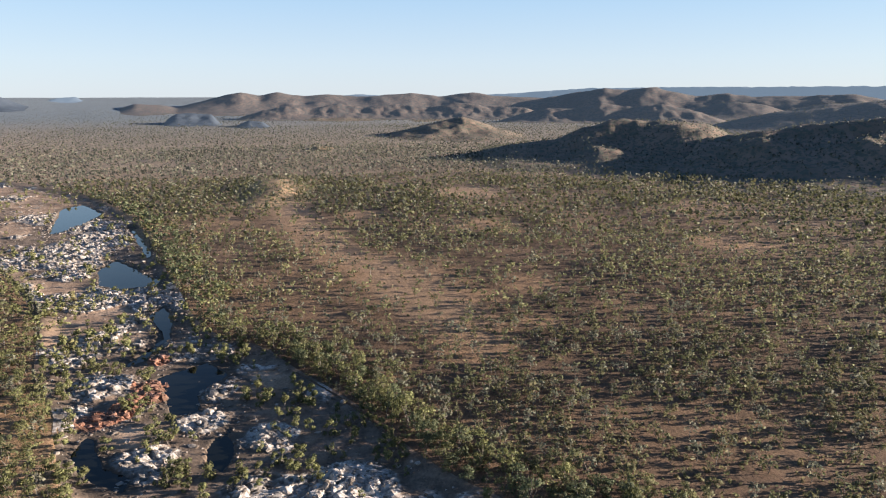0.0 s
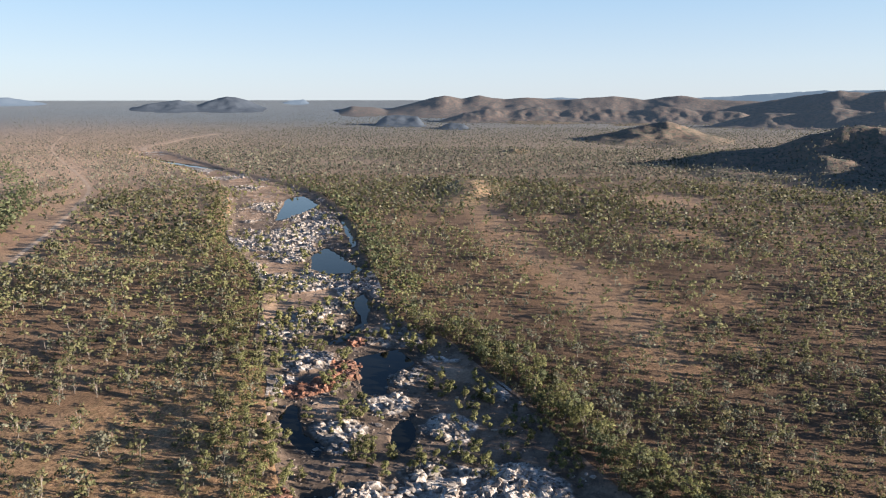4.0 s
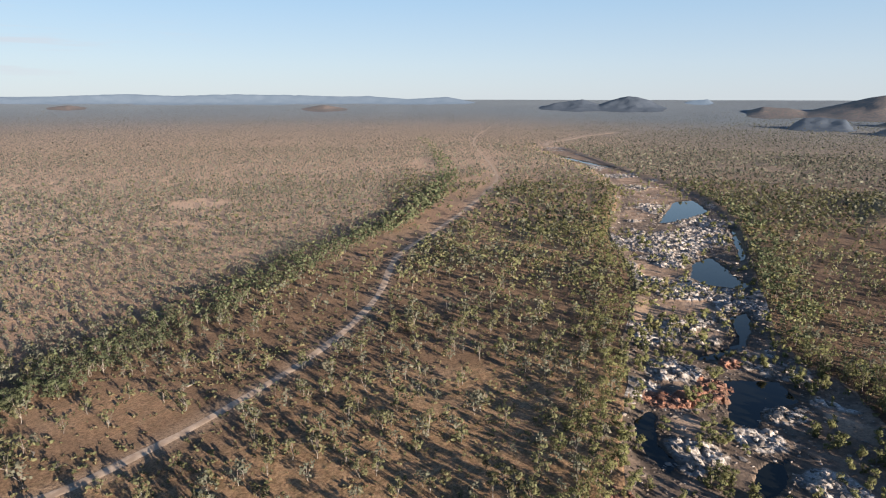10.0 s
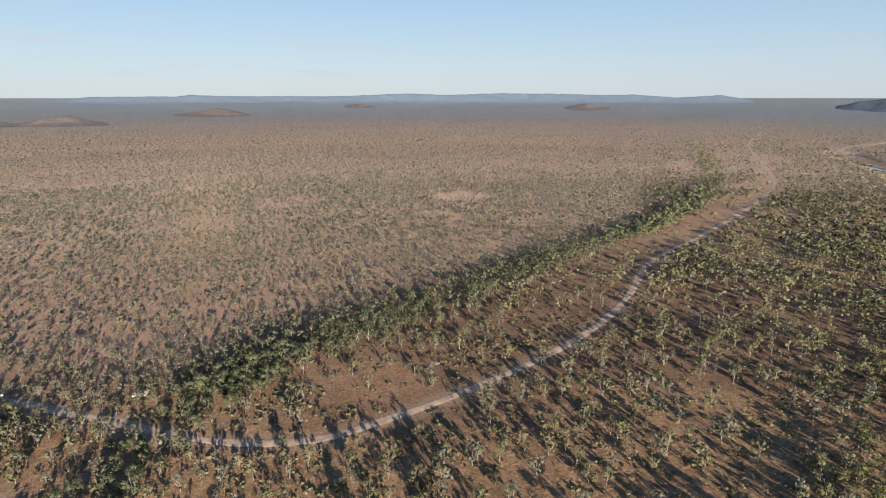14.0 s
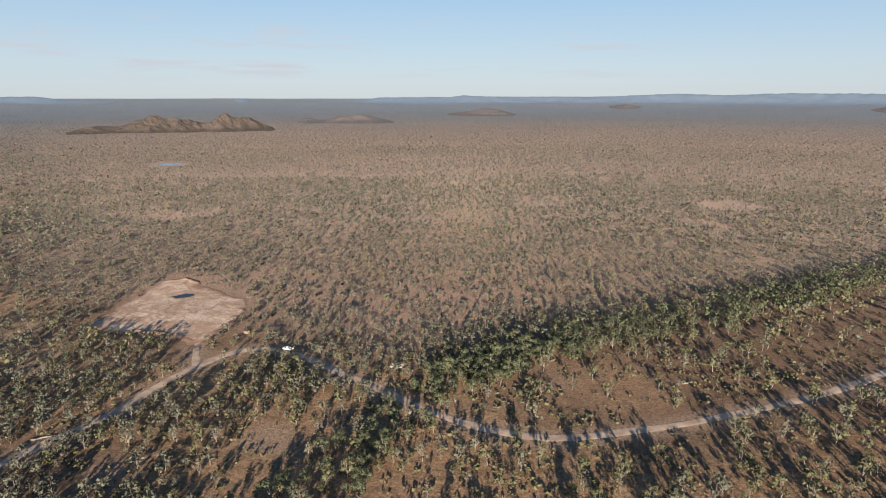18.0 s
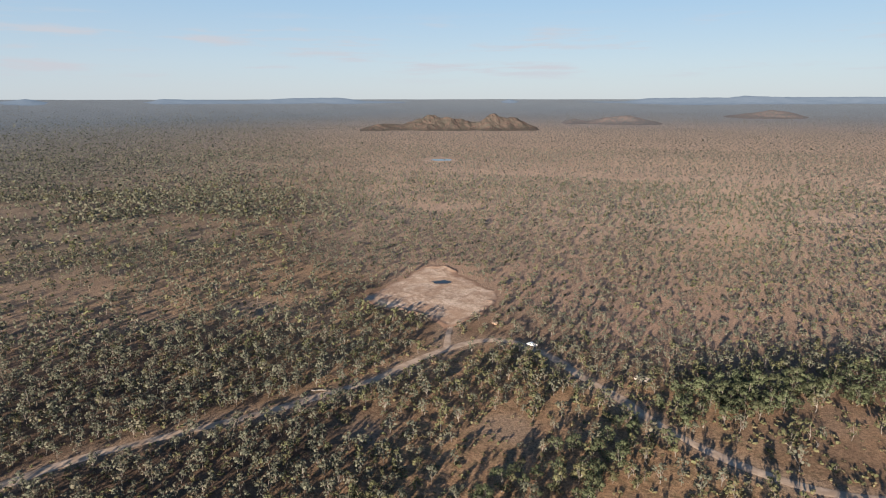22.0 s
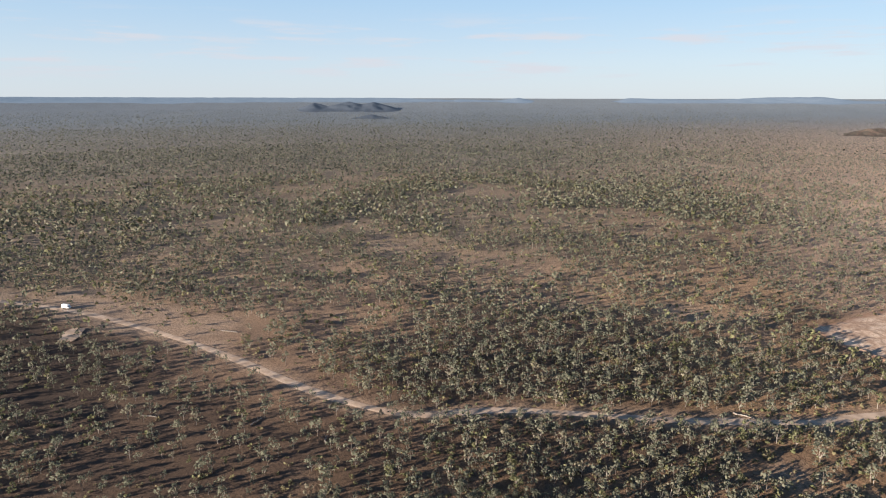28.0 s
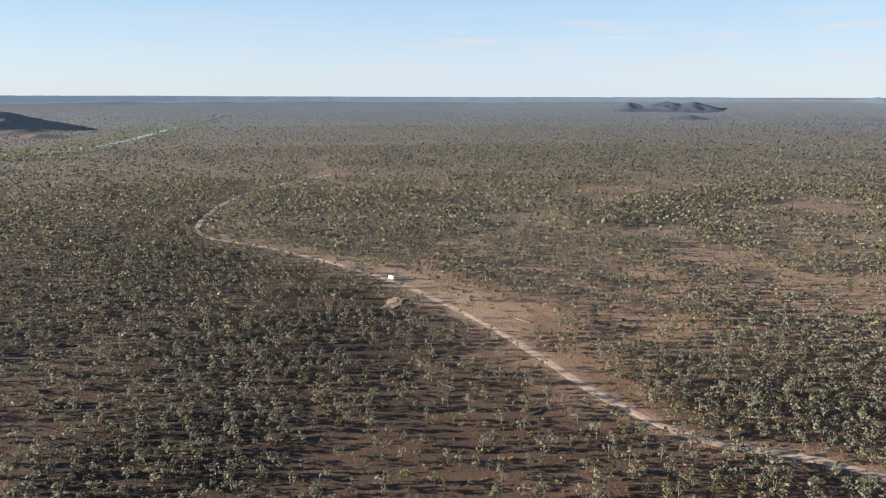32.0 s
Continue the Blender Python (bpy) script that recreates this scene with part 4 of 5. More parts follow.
def density(x, y):
    """Trees to the square metre, and the share of green, by the zones of the plan."""
    n1, n2 = fbm(x, y, 140, 11), fbm(x, y, 38, 23)
    r = np.hypot(x, y)
    north = smooth(-10, 40, y - np.interp(x, [-800, -150, 0, 50, 445, 1416], [300, 300, 240, 262, 415, 1240]))
    az = np.degrees(np.arctan2(-x, y))
    north = north * smooth(36, 22, az)
    dens = (0.012 + 0.030 * smooth(0.36, 0.62, n1)) * (0.45 + 0.95 * smooth(0.3, 0.62, n2))
    dens = dens * (1 - north) + north * (0.029 + 0.024 * smooth(0.35, 0.6, n2)) * (0.7 + 0.5 * smooth(0.35, 0.6, n1))
    west = smooth(-110, -190, x) * smooth(30, -10, y - np.interp(x, [-520, -415, -308, -217, -176], [-120, -9, 55, 85, 112])) * smooth(900, 600, r)
    dens = dens * (1 - west) + west * (0.020 + 0.042 * smooth(0.36, 0.6, fbm(x, y, 70, 88)) * smooth(-140, -200, x))
    dens = dens + 0.003 * smooth(90, 140, x) * smooth(20, -20, y) + 0.003 * smooth(330, 260, x) * smooth(100, 140, x) * smooth(-10, -40, y) + 0.007 * smooth(-50, -90, x) * smooth(90, 120, y) * smooth(330, 280, y)
    dens = dens + 0.006 * smooth(-84, -96, az) * smooth(620, 420, r) * smooth(0.34, 0.55, n2)
    dens = dens * (1 - 0.75 * openness(x, y))
    thick = np.zeros(x.shape)
    for px, py, pr in THICK:
        thick = np.maximum(thick, smooth(1.2, 0.4, np.hypot(x - px, y - py) / pr + (n2 - 0.5)))
    dens = dens + 0.027 * thick
    westd, creekd = distance(x, y, WEST_RIVER)[0], distance(x, y, creek_line)[0]
    creek = (1 - 0.6 * smooth(245, 215, y)) * smooth(17, 10, creekd + (n2 - 0.5) * 14)
    creek = np.maximum(creek, 0.8 * smooth(110, 60, westd))
    k = river_in(x, y)
    rightd = distance(x, y, right_line)[0]
    leftd = distance(x, y, left_line)[0]
    bank = smooth(30, 10, rightd + (n2 - 0.5) * 30) * smooth(1, -2, k)
    bank = bank * (1 - 0.7 * smooth(650, 950, x))
    bank2 = smooth(22, 6, leftd + (n2 - 0.5) * 24) * smooth(1, -2, k)
    bend = smooth(110, 30, leftd + (n1 - 0.5) * 60) * smooth(1, -2, k) * smooth(180, 320, x)
    dens = dens + 0.004 * bend
    dens = dens + (0.052 + 0.085 * smooth(380, 700, r)) * creek + 0.042 * bank + 0.042 * bank2
    road = np.minimum(np.minimum(distance(x, y, road_line)[0], distance(x, y, spur_line)[0]), distance(x, y, far_line)[0])
    clear = np.clip(smooth(20, 60, x) + smooth(-190, -230, x) + smooth(-50, -66, x) * smooth(-190, -170, x) * smooth(110, 130, y), 0, 1)
    dens = dens * (smooth(2.2, 4.5, road) * (1 - 0.65 * clear) + 0.65 * clear * smooth(5, 11, road - 7 * smooth(400, 900, r))) * smooth(3, -1, k)
    dens = dens * smooth(2, -5, signed(x, y, CLEARING) + (n2 - 0.5) * 8)
    for px, py, pr in SANDY:
        dens = dens * (0.12 + 0.88 * smooth(0.5, 1.1, np.hypot(x - px, y - py) / pr))
    spit = (1 - north) * smooth(15, 45, x) * smooth(-1, -12, k) * (y > np.interp(x, [0, 150, 300, 500, 760, 1330], [40, 60, 120, 230, 340, 815]))
    dens = dens * (1 - 0.3 * spit)
    lane = np.array(ROAD[:21][::-1], float)      # open grass between the creek and the road
    above = y - np.interp(x, lane[:, 0], lane[:, 1])
    grassy = (1 - north) * smooth(42, 60, x) * smooth(0, 6, above) * smooth(78, 58, above) * smooth(9, 14, creekd) * smooth(900, 600, x)
    dens = dens * (1 - 0.72 * grassy)
    dens = dens * smooth(30, 42, np.hypot(x + 352, (y - 1125) * 0.7))
    dens = dens * smooth(17, 26, distance(x, y, FAR_RIVER)[0]) * smooth(14, 22, westd)
    dens = dens + 0.003 * smooth(28, 40, az) * smooth(78, 62, az) * smooth(620, 420, r) * smooth(0.35, 0.5, n2) * (1 - west) * (dens > 0.006)
    dens = dens + 0.012 * smooth(98, 108, az) * smooth(0.42, 0.55, n2) * smooth(700, 500, r)
    dens = dens * (1 + 0.08 * lushness(x, y))
    return dens, creek, bank, north, west, np.maximum(spit, bank), np.maximum(bank2, 0.35 * bend)


def scatter(r0, r1, cell, az0=-141.0, az1=123.0):
    g = np.arange(-r1, r1, cell)
    gx, gy = np.meshgrid(g, g)
    gx, gy = gx.ravel() + rng.uniform(0, cell, gx.size), gy.ravel() + rng.uniform(0, cell, gx.size)
    r, az = np.hypot(gx, gy), np.degrees(np.arctan2(-gx, gy))
    soft = r * rng.uniform(0.88, 1.12, r.size) if r0 > 200 or r1 < 4000 else r
    s = (np.where(r > 200, soft, r) > r0) & (soft <= r1) & (az > az0) & (az < az1)
    return gx[s], gy[s]


def tree_thing(name, seed, kind, leaves, size, leaf_mat, label, category, group):
    wood, leaf, side = tree_quads(seed, leaves, size, kind)
    root = tagged(new(name), label, category, group)
    for part, q, mat in (("trunk", wood, BARK), ("crown", leaf, leaf_mat)):
        v = q.reshape(-1, 3)
        attrs = [("tint", "FLOAT", np.full(len(v), rng.uniform(0.1, 0.75)))]
        if part == "crown":
            attrs.append(("custom_normal", "FLOAT_VECTOR", np.repeat(side, 4, axis=0)))
        me = mesh_of(part, v, np.arange(len(v)).reshape(-1, 4), [mat], attrs=attrs)
        new(part, me).parent = root
    return root


KINDS = {
    "gum_tree": ("gum", GUM, "small grey-green gum tree with a pale trunk", 330, 0.026),
    "savannah_tree": ("gum", OLIVE, "olive green savannah tree with a thin pale trunk", 330, 0.027),
    "creek_tree": ("round", GREEN, "dense dark green tree along the dry creek", 520, 0.025),
    "river_tree": ("round", REED, "yellow-green bushy tree beside the river", 340, 0.027),
}


def build_trees():
    bands = ((135, 330, 4.6), (330, 560, 5.2), (560, 920, 5.6), (920, 1500, 7.5), (1500, 2600, 12.0), (2600, 4150, 21.0))
    leaves = ((72, 0.045, 4), (20, 0.084, 3), (7, 0.155, 0), (3, 0.185, 0), (2, 0.235, 0), (2, 0.27, 0))
    share = (1.0, 1.0, 1.0, 0.9, 0.6, 0.2)
    for b, ((r0, r1, cell), (count, size, sides)) in enumerate(zip(bands, leaves)):
        x, y = scatter(r0, r1, cell)
        dens, creek, bank, north, west, tall, left = density(x, y)
        keep = rng.uniform(size=len(x)) < dens * cell * cell * share[b]
        x, y, creek, bank, north, west, tall, left = (a[keep] for a in (x, y, creek, bank, north, west, tall, left))
        z = land_z(x, y) - 0.1
        r = np.hypot(x, y)
        green = lushness(x, y) + rng.uniform(-0.4, 0.4, len(x))
        up = smooth(2, 6, z - ground_z(x, y))
        hgt = rng.uniform(3.4, 7.4, len(x)) * (1 - 0.28 * north - 0.12 * west) * (1 + 0.28 * np.maximum(creek, tall) + 0.12 * bank) * (1 - 0.35 * up)
        hgt *= (1 - 0.35 * smooth(450, 1000, r) * tall) * (1 + 0.2 * creek * smooth(400, 700, r)) * (1 - 0.2 * smooth(1100, 2200, r))
        tint = np.clip(rng.uniform(0, 0.85, len(x)) ** 1.3 + 0.25 * (fbm(x, y, 90, 5) - 0.5), 0, 1)
        pick = rng.uniform(size=len(x))
        kinds = np.where(pick < creek * 1.2, 2, np.where(pick < bank * (0.35 + 0.4 * smooth(300, 420, r)), 2, np.where(pick < bank * 0.9, 3,
                np.where((north > 0.5) ^ (rng.uniform(size=len(x)) < 0.2), 0, 1))))
        kinds = np.where((kinds < 2) & (rng.uniform(size=len(x)) < left * 0.8), 3, kinds)
        kinds = np.where((kinds == 1) & (rng.uniform(size=len(x)) < 0.35 - 0.2 * smooth(20, 80, x)), 0, kinds)
        kinds = np.where((kinds == 1) & (rng.uniform(size=len(x)) < 0.75 * smooth(15, 35, np.degrees(np.arctan2(-x, y)))), 0, kinds)
        for k, (name, (shape, mat, label, full, fsize)) in enumerate(KINDS.items()):
            s = kinds == k
            if b == 0:
                near = np.argsort(r[s])[:190]
                made = [tree_thing(name, 50 * k + i, shape, full, fsize, mat, label, "tree", name.replace("_", " ") + "s") for i in range(6)]
                xs, ys, zs, hs = x[s], y[s], z[s], hgt[s]
                for i, j in enumerate(near):
                    m = pose(xs[j], ys[j], zs[j], 0, 0, rng.uniform(0, 360)) @ Matrix.Scale(hs[j], 4)
                    if i < 6:
                        made[i].matrix_basis = m
                    else:
                        o = copy_thing(made[i % 6], m)
                        o.matrix_basis = m
                rest = np.ones(s.sum(), bool)
                rest[near] = False
                idx = np.nonzero(s)[0][rest]
            else:
                idx = np.nonzero(s)[0]
            full_crown = 1.5 if k > 1 and b < 3 else 1.0
            tem = [tree_quads(900 + 40 * b + 7 * k + i, int(count * full_crown), size * full_crown ** -0.5, shape, sides) for i in range(7)]
            far = b >= 3
            for lush in ((False, True) if far and k < 2 else (False,)):
                if far and k < 2:
                    part_of = idx[(green[idx] > 0.5) == lush]
                else:
                    part_of = idx
                if len(part_of) == 0:
                    continue
                plant("far_woods" if far else "woodland", x[part_of], y[part_of], z[part_of], hgt[part_of], tint[part_of], tem,
                      (LUSH if lush else SCRUB) if far and k < 2 else mat,
                      ("open woodland of " + label.split(" ", 1)[1].replace("tree", "trees", 1)) if not far else
                      "distant green woodland covering the plain" if lush else "distant grey-green woodland covering the plain",
                      "woodland", wide=(1.0, 1.0, 1.0, 1.1, 1.2, 1.5)[b])



def build_shrubs():
    """Tussocks and low shrubs between the trees."""
    for r0, r1, cell, share, n, size in ((135, 300, 2.2, 0.22, 9, 0.25), (300, 620, 3.6, 0.18, 4, 0.45)):
        x, y = scatter(r0, r1, cell)
        dens, creek, bank, north, west, tall, left = density(x, y)
        road = distance(x, y, road_line)[0]
        keep = (rng.uniform(size=len(x)) < share * (0.5 + smooth(0.35, 0.6, fbm(x, y, 25, 61))) * (1 - 0.75 * west)) & (dens > 0.001) & (road > 3)
        x, y = x[keep], y[keep]
        z = land_z(x, y)
        hgt = rng.uniform(0.5, 1.5, len(x)) ** 1.4
        tem = []
        for i in range(5):
            r = np.random.default_rng(500 + i)
            c = np.stack([r.normal(size=3) * 0.5, r.normal(size=3) * 0.5, np.full(3, 0.35)], 1)
            tem.append((np.zeros((0, 4, 3)), *blob_quads(c, np.full(3, 0.45), n, size, r)))
        plant("shrubs", x, y, z, hgt, rng.uniform(0.3, 1, len(x)), tem, OLIVE, "low dry shrubs and grass tussocks", "shrubs")


BUSHY = ((163, 65, 6), (171, 68, 6), (180, 73, 7), (189, 78, 7), (199, 83, 7), (152, 57, 6), (233, 64, 9), (210, 51, 9), (182, 42, 9), (268, 87, 9), (253, 93, 9), (228, 20, 8), (221, 9, 9), (200, -10, 10),
         (183, -21, 10), (271, 36, 8), (182, 5, 7), (160, 62, 8), (560, 262, 12), (500, 212, 10), (520, 135, 12), (640, 215, 16),
         (290, 110, 12), (340, 118, 8), (430, 172, 8), (720, 312, 10), (590, 165, 14))


def build_river_bushes():
    x, y = scatter(120, 1000, 3.2, -125, -35)
    k = river_in(x, y)
    s = k > 0.4
    x, y = x[s], y[s]
    w = 0.025 + 0.22 * smooth(0.48, 0.64, fbm(x, y, 26, 444))
    w = np.maximum(w, 0.45 * smooth(9, 3, distance(x, y, left_line)[0]) * smooth(0.35, 0.55, fbm(x, y, 18, 91)))
    w = np.maximum(w, 0.26 * smooth(26, 8, distance(x, y, right_line)[0]) * smooth(0.45, 0.6, fbm(x, y, 20, 92)))
    for px, py, pr in BUSHY:
        w = np.maximum(w, 0.75 * smooth(1.2, 0.5, np.hypot(x - px, y - py) / pr + (fbm(x, y, 9, 7, 2) - 0.5)))
    w = w * (1 - 0.9 * sandiness(x, y) * (x < 560))
    w = w * (1 - 0.6 * smooth(380, 480, x))
    for loop in POOLS:
        w = w * smooth(0.5, -1, signed(x, y, loop))
    keep = rng.uniform(size=len(x)) < w
    x, y = x[keep], y[keep]
    z = bed_z(x, y) - 0.1
    hgt = rng.uniform(2.4, 6.4, len(x))
    order = np.argsort(np.hypot(x, y))
    made = [tree_thing("river_bush", 700 + i, "bush", 230, 0.042, REED, "yellow-green bush growing in the river bed", "bush", "river bushes") for i in range(5)]
    for n, i in enumerate(order[:280]):
        m = pose(x[i], y[i], z[i], 0, 0, rng.uniform(0, 360)) @ Matrix.Scale(hgt[i], 4)
        o = made[n] if n < 5 else copy_thing(made[n % 5], m)
        o.matrix_basis = m
    rest = order[280:]
    tem = [tree_quads(760 + i, 44, 0.085, "bush", 0) for i in range(5)]
    plant("river_scrub", x[rest], y[rest], z[rest], hgt[rest], rng.uniform(0, 0.9, len(rest)), tem, REED, "low yellow-green scrub along the river bed", "scrub")


# ---- rocks ----
def ico(level, seed):
    r = np.random.default_rng(seed)
    bm = bmesh.new()
    bmesh.ops.create_icosphere(bm, subdivisions=level, radius=1)
    v = np.array([p.co[:] for p in bm.verts])
    f = np.array([[q.index for q in p.verts] for p in bm.faces])
    bm.free()
    v = np.sign(v) * np.abs(v) ** 0.6
    for a in r.normal(size=(6, 3)):      # flat broken sides
        a = a / np.linalg.norm(a)
        v = v - np.maximum(v @ a - r.uniform(0.45, 0.75), 0)[:, None] * a
    v = v * r.uniform(0.7, 1.35, 3) * 1.35
    return v, f


# heaps of large bleached boulders: x, y, radius, count
CLUSTERS = ((168, 9, 9, 26), (176, 20, 5, 12), (163, 27, 5, 14), (172, -4, 8, 18), (202, 16, 6, 14), (190, 14, 4, 8), (217, 40, 4.5, 12),
            (211, 43, 3, 6), (242, 39, 6, 14), (251, 34, 4, 8), (284, 47, 7, 16), (294, 44, 4, 8), (280, 61, 3.5, 8), (193, 55, 4, 9),
            (184, 57, 3.5, 7), (255, 84, 4, 7), (300, 97, 7, 12), (320, 88, 6, 10), (374, 110, 8, 14), (365, 88, 6, 9), (500, 170, 12, 18),
            (540, 182, 12, 18), (158, 45, 4, 8))


def build_rocks():
    x, y = scatter(120, 900, 1.45, -125, -35)
    s = river_in(x, y) > 2
    x, y = x[s], y[s]
    w, red = rockiness(x, y)
    keep = rng.uniform(size=len(x)) < (0.30 + 0.70 * w ** 1.3) * (1 - 0.85 * sandiness(x, y) * (x < 560))
    x, y, red = x[keep], y[keep], red[keep] > 0.4
    z = bed_z(x, y)
    size = rng.uniform(0.45, 1.15, len(x)) ** 1.6 * rng.choice([0.4, 0.65, 1.25], len(x), p=[0.5, 0.38, 0.12]) * 0.72 * (0.75 + 0.5 * value(x, y, 14, 5))
    order = np.argsort(np.hypot(x, y) - size * 25)
    heaps = {False: CLUSTERS, True: [(px, py, pr * 0.8, 14) for px, py, pr in REDS]}
    for is_red, name, mat, label in ((False, "boulder", BLEACHED, "bleached white-grey boulder in the river bed"),
                                     (True, "red_boulder", RED_ROCK, "rust red boulder in the river bed")):
        idx = [i for i in order if red[i] == is_red]
        meshes = []
        for j in range(10):
            v, f = ico(1, 70 + j + 20 * is_red)
            meshes.append(mesh_of(name, v, f, [mat]))
        n = 0
        for px, py, pr, count in heaps[is_red]:
            strike = rng.uniform(0, 360)
            for _ in range(int(count * 1.08)):
                a, d = rng.uniform(0, 6.28), pr * rng.uniform(0, 1) ** 0.6
                bx, by, sz = px + math.cos(a) * d, py + math.sin(a) * d, rng.uniform(0.35, 1.0) * (1.4 - 0.6 * d / pr)
                bz = float(bed_z(np.array([bx]), np.array([by]))[0])
                o = new(name, meshes[n % 10])
                o.matrix_basis = pose(bx, by, max(bz, -1.9) + sz * 0.1, rng.uniform(-15, 15), rng.uniform(-15, 15), strike + rng.uniform(-30, 30)) @ Matrix.Diagonal((sz * 1.7, sz * 1.1, sz * 0.5, 1))
                tagged(o, label, "boulder", name.replace("_", " ") + "s in the river")
                n += 1
        rest = np.array(idx, int)
        if len(rest) == 0:
            continue
        vs, fs, base = [], [], 0
        for j in range(6):
            v, f = ico(1, 170 + j)
            q = rest[j::6]
            t = rng.uniform(0, 6.28, len(q))
            c, sn = np.cos(t)[:, None], np.sin(t)[:, None]
            sz = size[q][:, None]
            p = np.stack([(v[None, :, 0] * c * 1.3 - v[None, :, 1] * sn) * sz + x[q][:, None], (v[None, :, 0] * sn * 1.3 + v[None, :, 1] * c) * sz + y[q][:, None],
                          v[None, :, 2] * sz * 0.5 + z[q][:, None] + sz * 0.05], -1).reshape(-1, 3)
            fs.append((f[None] + (np.arange(len(q)) * len(v))[:, None, None] + base).reshape(-1, 3))
            vs.append(p)
            base += len(p)
        me = mesh_of("river_rocks", np.concatenate(vs), np.concatenate(fs), [RED_ROCK if is_red else PALE_ROCK])
        tagged(new("river_rocks", me), "fields of bleached broken rock along the river bed", "rocks", kind="stuff")


def clay_material():
    """Scraped clay: reddish rim, pale floor, machine tracks and dry runnels."""
    m, t, b = material("scraped pale clay", 0.95, 0.1)
    floor = mix(t, step(t, noise_of(t, 0.06, 6, 0.65), 0.36, 0.62), (0.42, 0.285, 0.19), (0.66, 0.515, 0.38))
    floor = mix(t, step(t, noise_of(t, 0.5, 6, 0.75), 0.42, 0.56), mix(t, 0.45, floor, (0.24, 0.14, 0.09)), floor)
    for scale in (0.035, 0.09):      # runnels and machine tracks
        line = noise_of(t, scale, 3, 0.5)
        line = mix(t, step(t, line, 0.475, 0.5), (0.0, 0.0, 0.0), mix(t, step(t, line, 0.525, 0.5), (0.0, 0.0, 0.0), (0.7, 0.7, 0.7)))
        floor = mix(t, line, floor, (0.30, 0.195, 0.13))
    rim = mix(t, noise_of(t, 0.3, 5), (0.19, 0.115, 0.075), (0.32, 0.20, 0.135))
    c = mix(t, attribute(t, "rim").outputs["Fac"], floor, rim)
    t.links.new(c, b.inputs["Base Color"])
    bump(t, b, noise_of(t, 0.7, 6, 0.7), 0.8, 0.3)
    return m


def build_clearing():
    gx, gy = np.meshgrid(np.arange(-168, -50, 0.9), np.arange(270, 425, 0.9), indexing="ij")
    x, y = gx.ravel(), gy.ravel()
    s = signed(x, y, CLEARING) + (fbm(x, y, 14, 4, 5) - 0.5) * 13
    z = ground_z(x, y) + 0.16 - 0.22 * smooth(1.0, -0.6, s) + (fbm(x, y, 7, 12, 4) - 0.5) * 0.25 * smooth(0, 3, s)
    z = z + 0.55 * smooth(0.6, 1.8, s) * smooth(4.2, 2.4, s) * smooth(0.52, 0.66, fbm(x, y, 22, 33, 3))      # pushed-up spoil along the rim
    f = grid_faces(*gx.shape)
    f = f[(s[f] > -0.6).any(1)]
    used = np.unique(f)
    back = np.zeros(len(x), int)
    back[used] = np.arange(len(used))
    me = mesh_of("clearing", np.stack([x, y, z], 1)[used], back[f][:, ::-1], [clay_material()], smooth_faces=True,
                 attrs=[("rim", "FLOAT", smooth(5.5, 0.5, s + (fbm(x, y, 9, 71, 3) - 0.5) * 7)[used])])
    tagged(new("clearing", me), "scraped bare pit of pale sandy clay in the woodland", "clearing", kind="structure")


build_ground()
strip("road", road_line, 2.1, ROAD_DIRT, "pale unsealed dirt road with wheel ruts", "road")
strip("road", far_line, 2.6, ROAD_DIRT, "pale unsealed dirt road winding through the woodland", "road")
strip("road", spur_line, 1.5, ROAD_DIRT, "short dirt spur leading into the clearing", "road")
strip("far_river_bed", along(FAR_RIVER, 20), 7, SAND, "far pale stretch of the sandy river bed", "river bed", lift=0.5)
strip("far_water", along(WEST_RIVER, 30), 11, WATER, "far shining stretch of the river between trees", "water", lift=0.5)
build_river()
build_clearing()
build_hills()
build_rocks()
build_trees()
build_shrubs()
build_river_bushes()


# ---- small things ----
def part(name, bm, mat, parent, label=""):
    me = bpy.data.meshes.new(name)
    bm.to_mesh(me)
    bm.free()
    me.materials.append(mat)
    o = new(name, me)
    o.parent = parent
    if label:
        o["label"] = label
    return o


def box(lo, hi, bevel=0.05, taper=None):
    bm = bmesh.new()
    bmesh.ops.create_cube(bm, size=1)
    for v in bm.verts:
        v.co = [lo[i] + (v.co[i] + 0.5) * (hi[i] - lo[i]) for i in range(3)]
        if taper and v.co.z > (lo[2] + hi[2]) / 2:
            v.co.x = (v.co.x - taper[2]) * taper[0] + taper[2]
            v.co.y *= taper[1]
    if bevel:
        bmesh.ops.bevel(bm, geom=bm.edges[:], offset=bevel, segments=2, affect="EDGES")
    return bm


def disc(r, w, at, axis_y=True):
    bm = bmesh.new()
    bmesh.ops.create_cone(bm, cap_ends=True, segments=20, radius1=r, radius2=r, depth=w, matrix=Matrix.Translation(at) @ Matrix.Rotation(math.pi / 2, 4, "X"))
    return bm


PAINT = simple("white vehicle paint", (0.72, 0.72, 0.70), (0.80, 0.80, 0.78), 0.6, 0.35, 0.5)
GLASS = material("tinted vehicle glass", 0.05, 0.5)[0]
GLASS.node_tree.nodes["Principled BSDF"].inputs["Base Color"].default_value = rgb((0.02, 0.025, 0.03))
RUBBER = simple("black rubber", (0.012, 0.012, 0.012), (0.03, 0.03, 0.03), 3.0)
STEEL = simple("dull steel", (0.25, 0.25, 0.25), (0.4, 0.4, 0.4), 2.0, 0.5, 0.5)


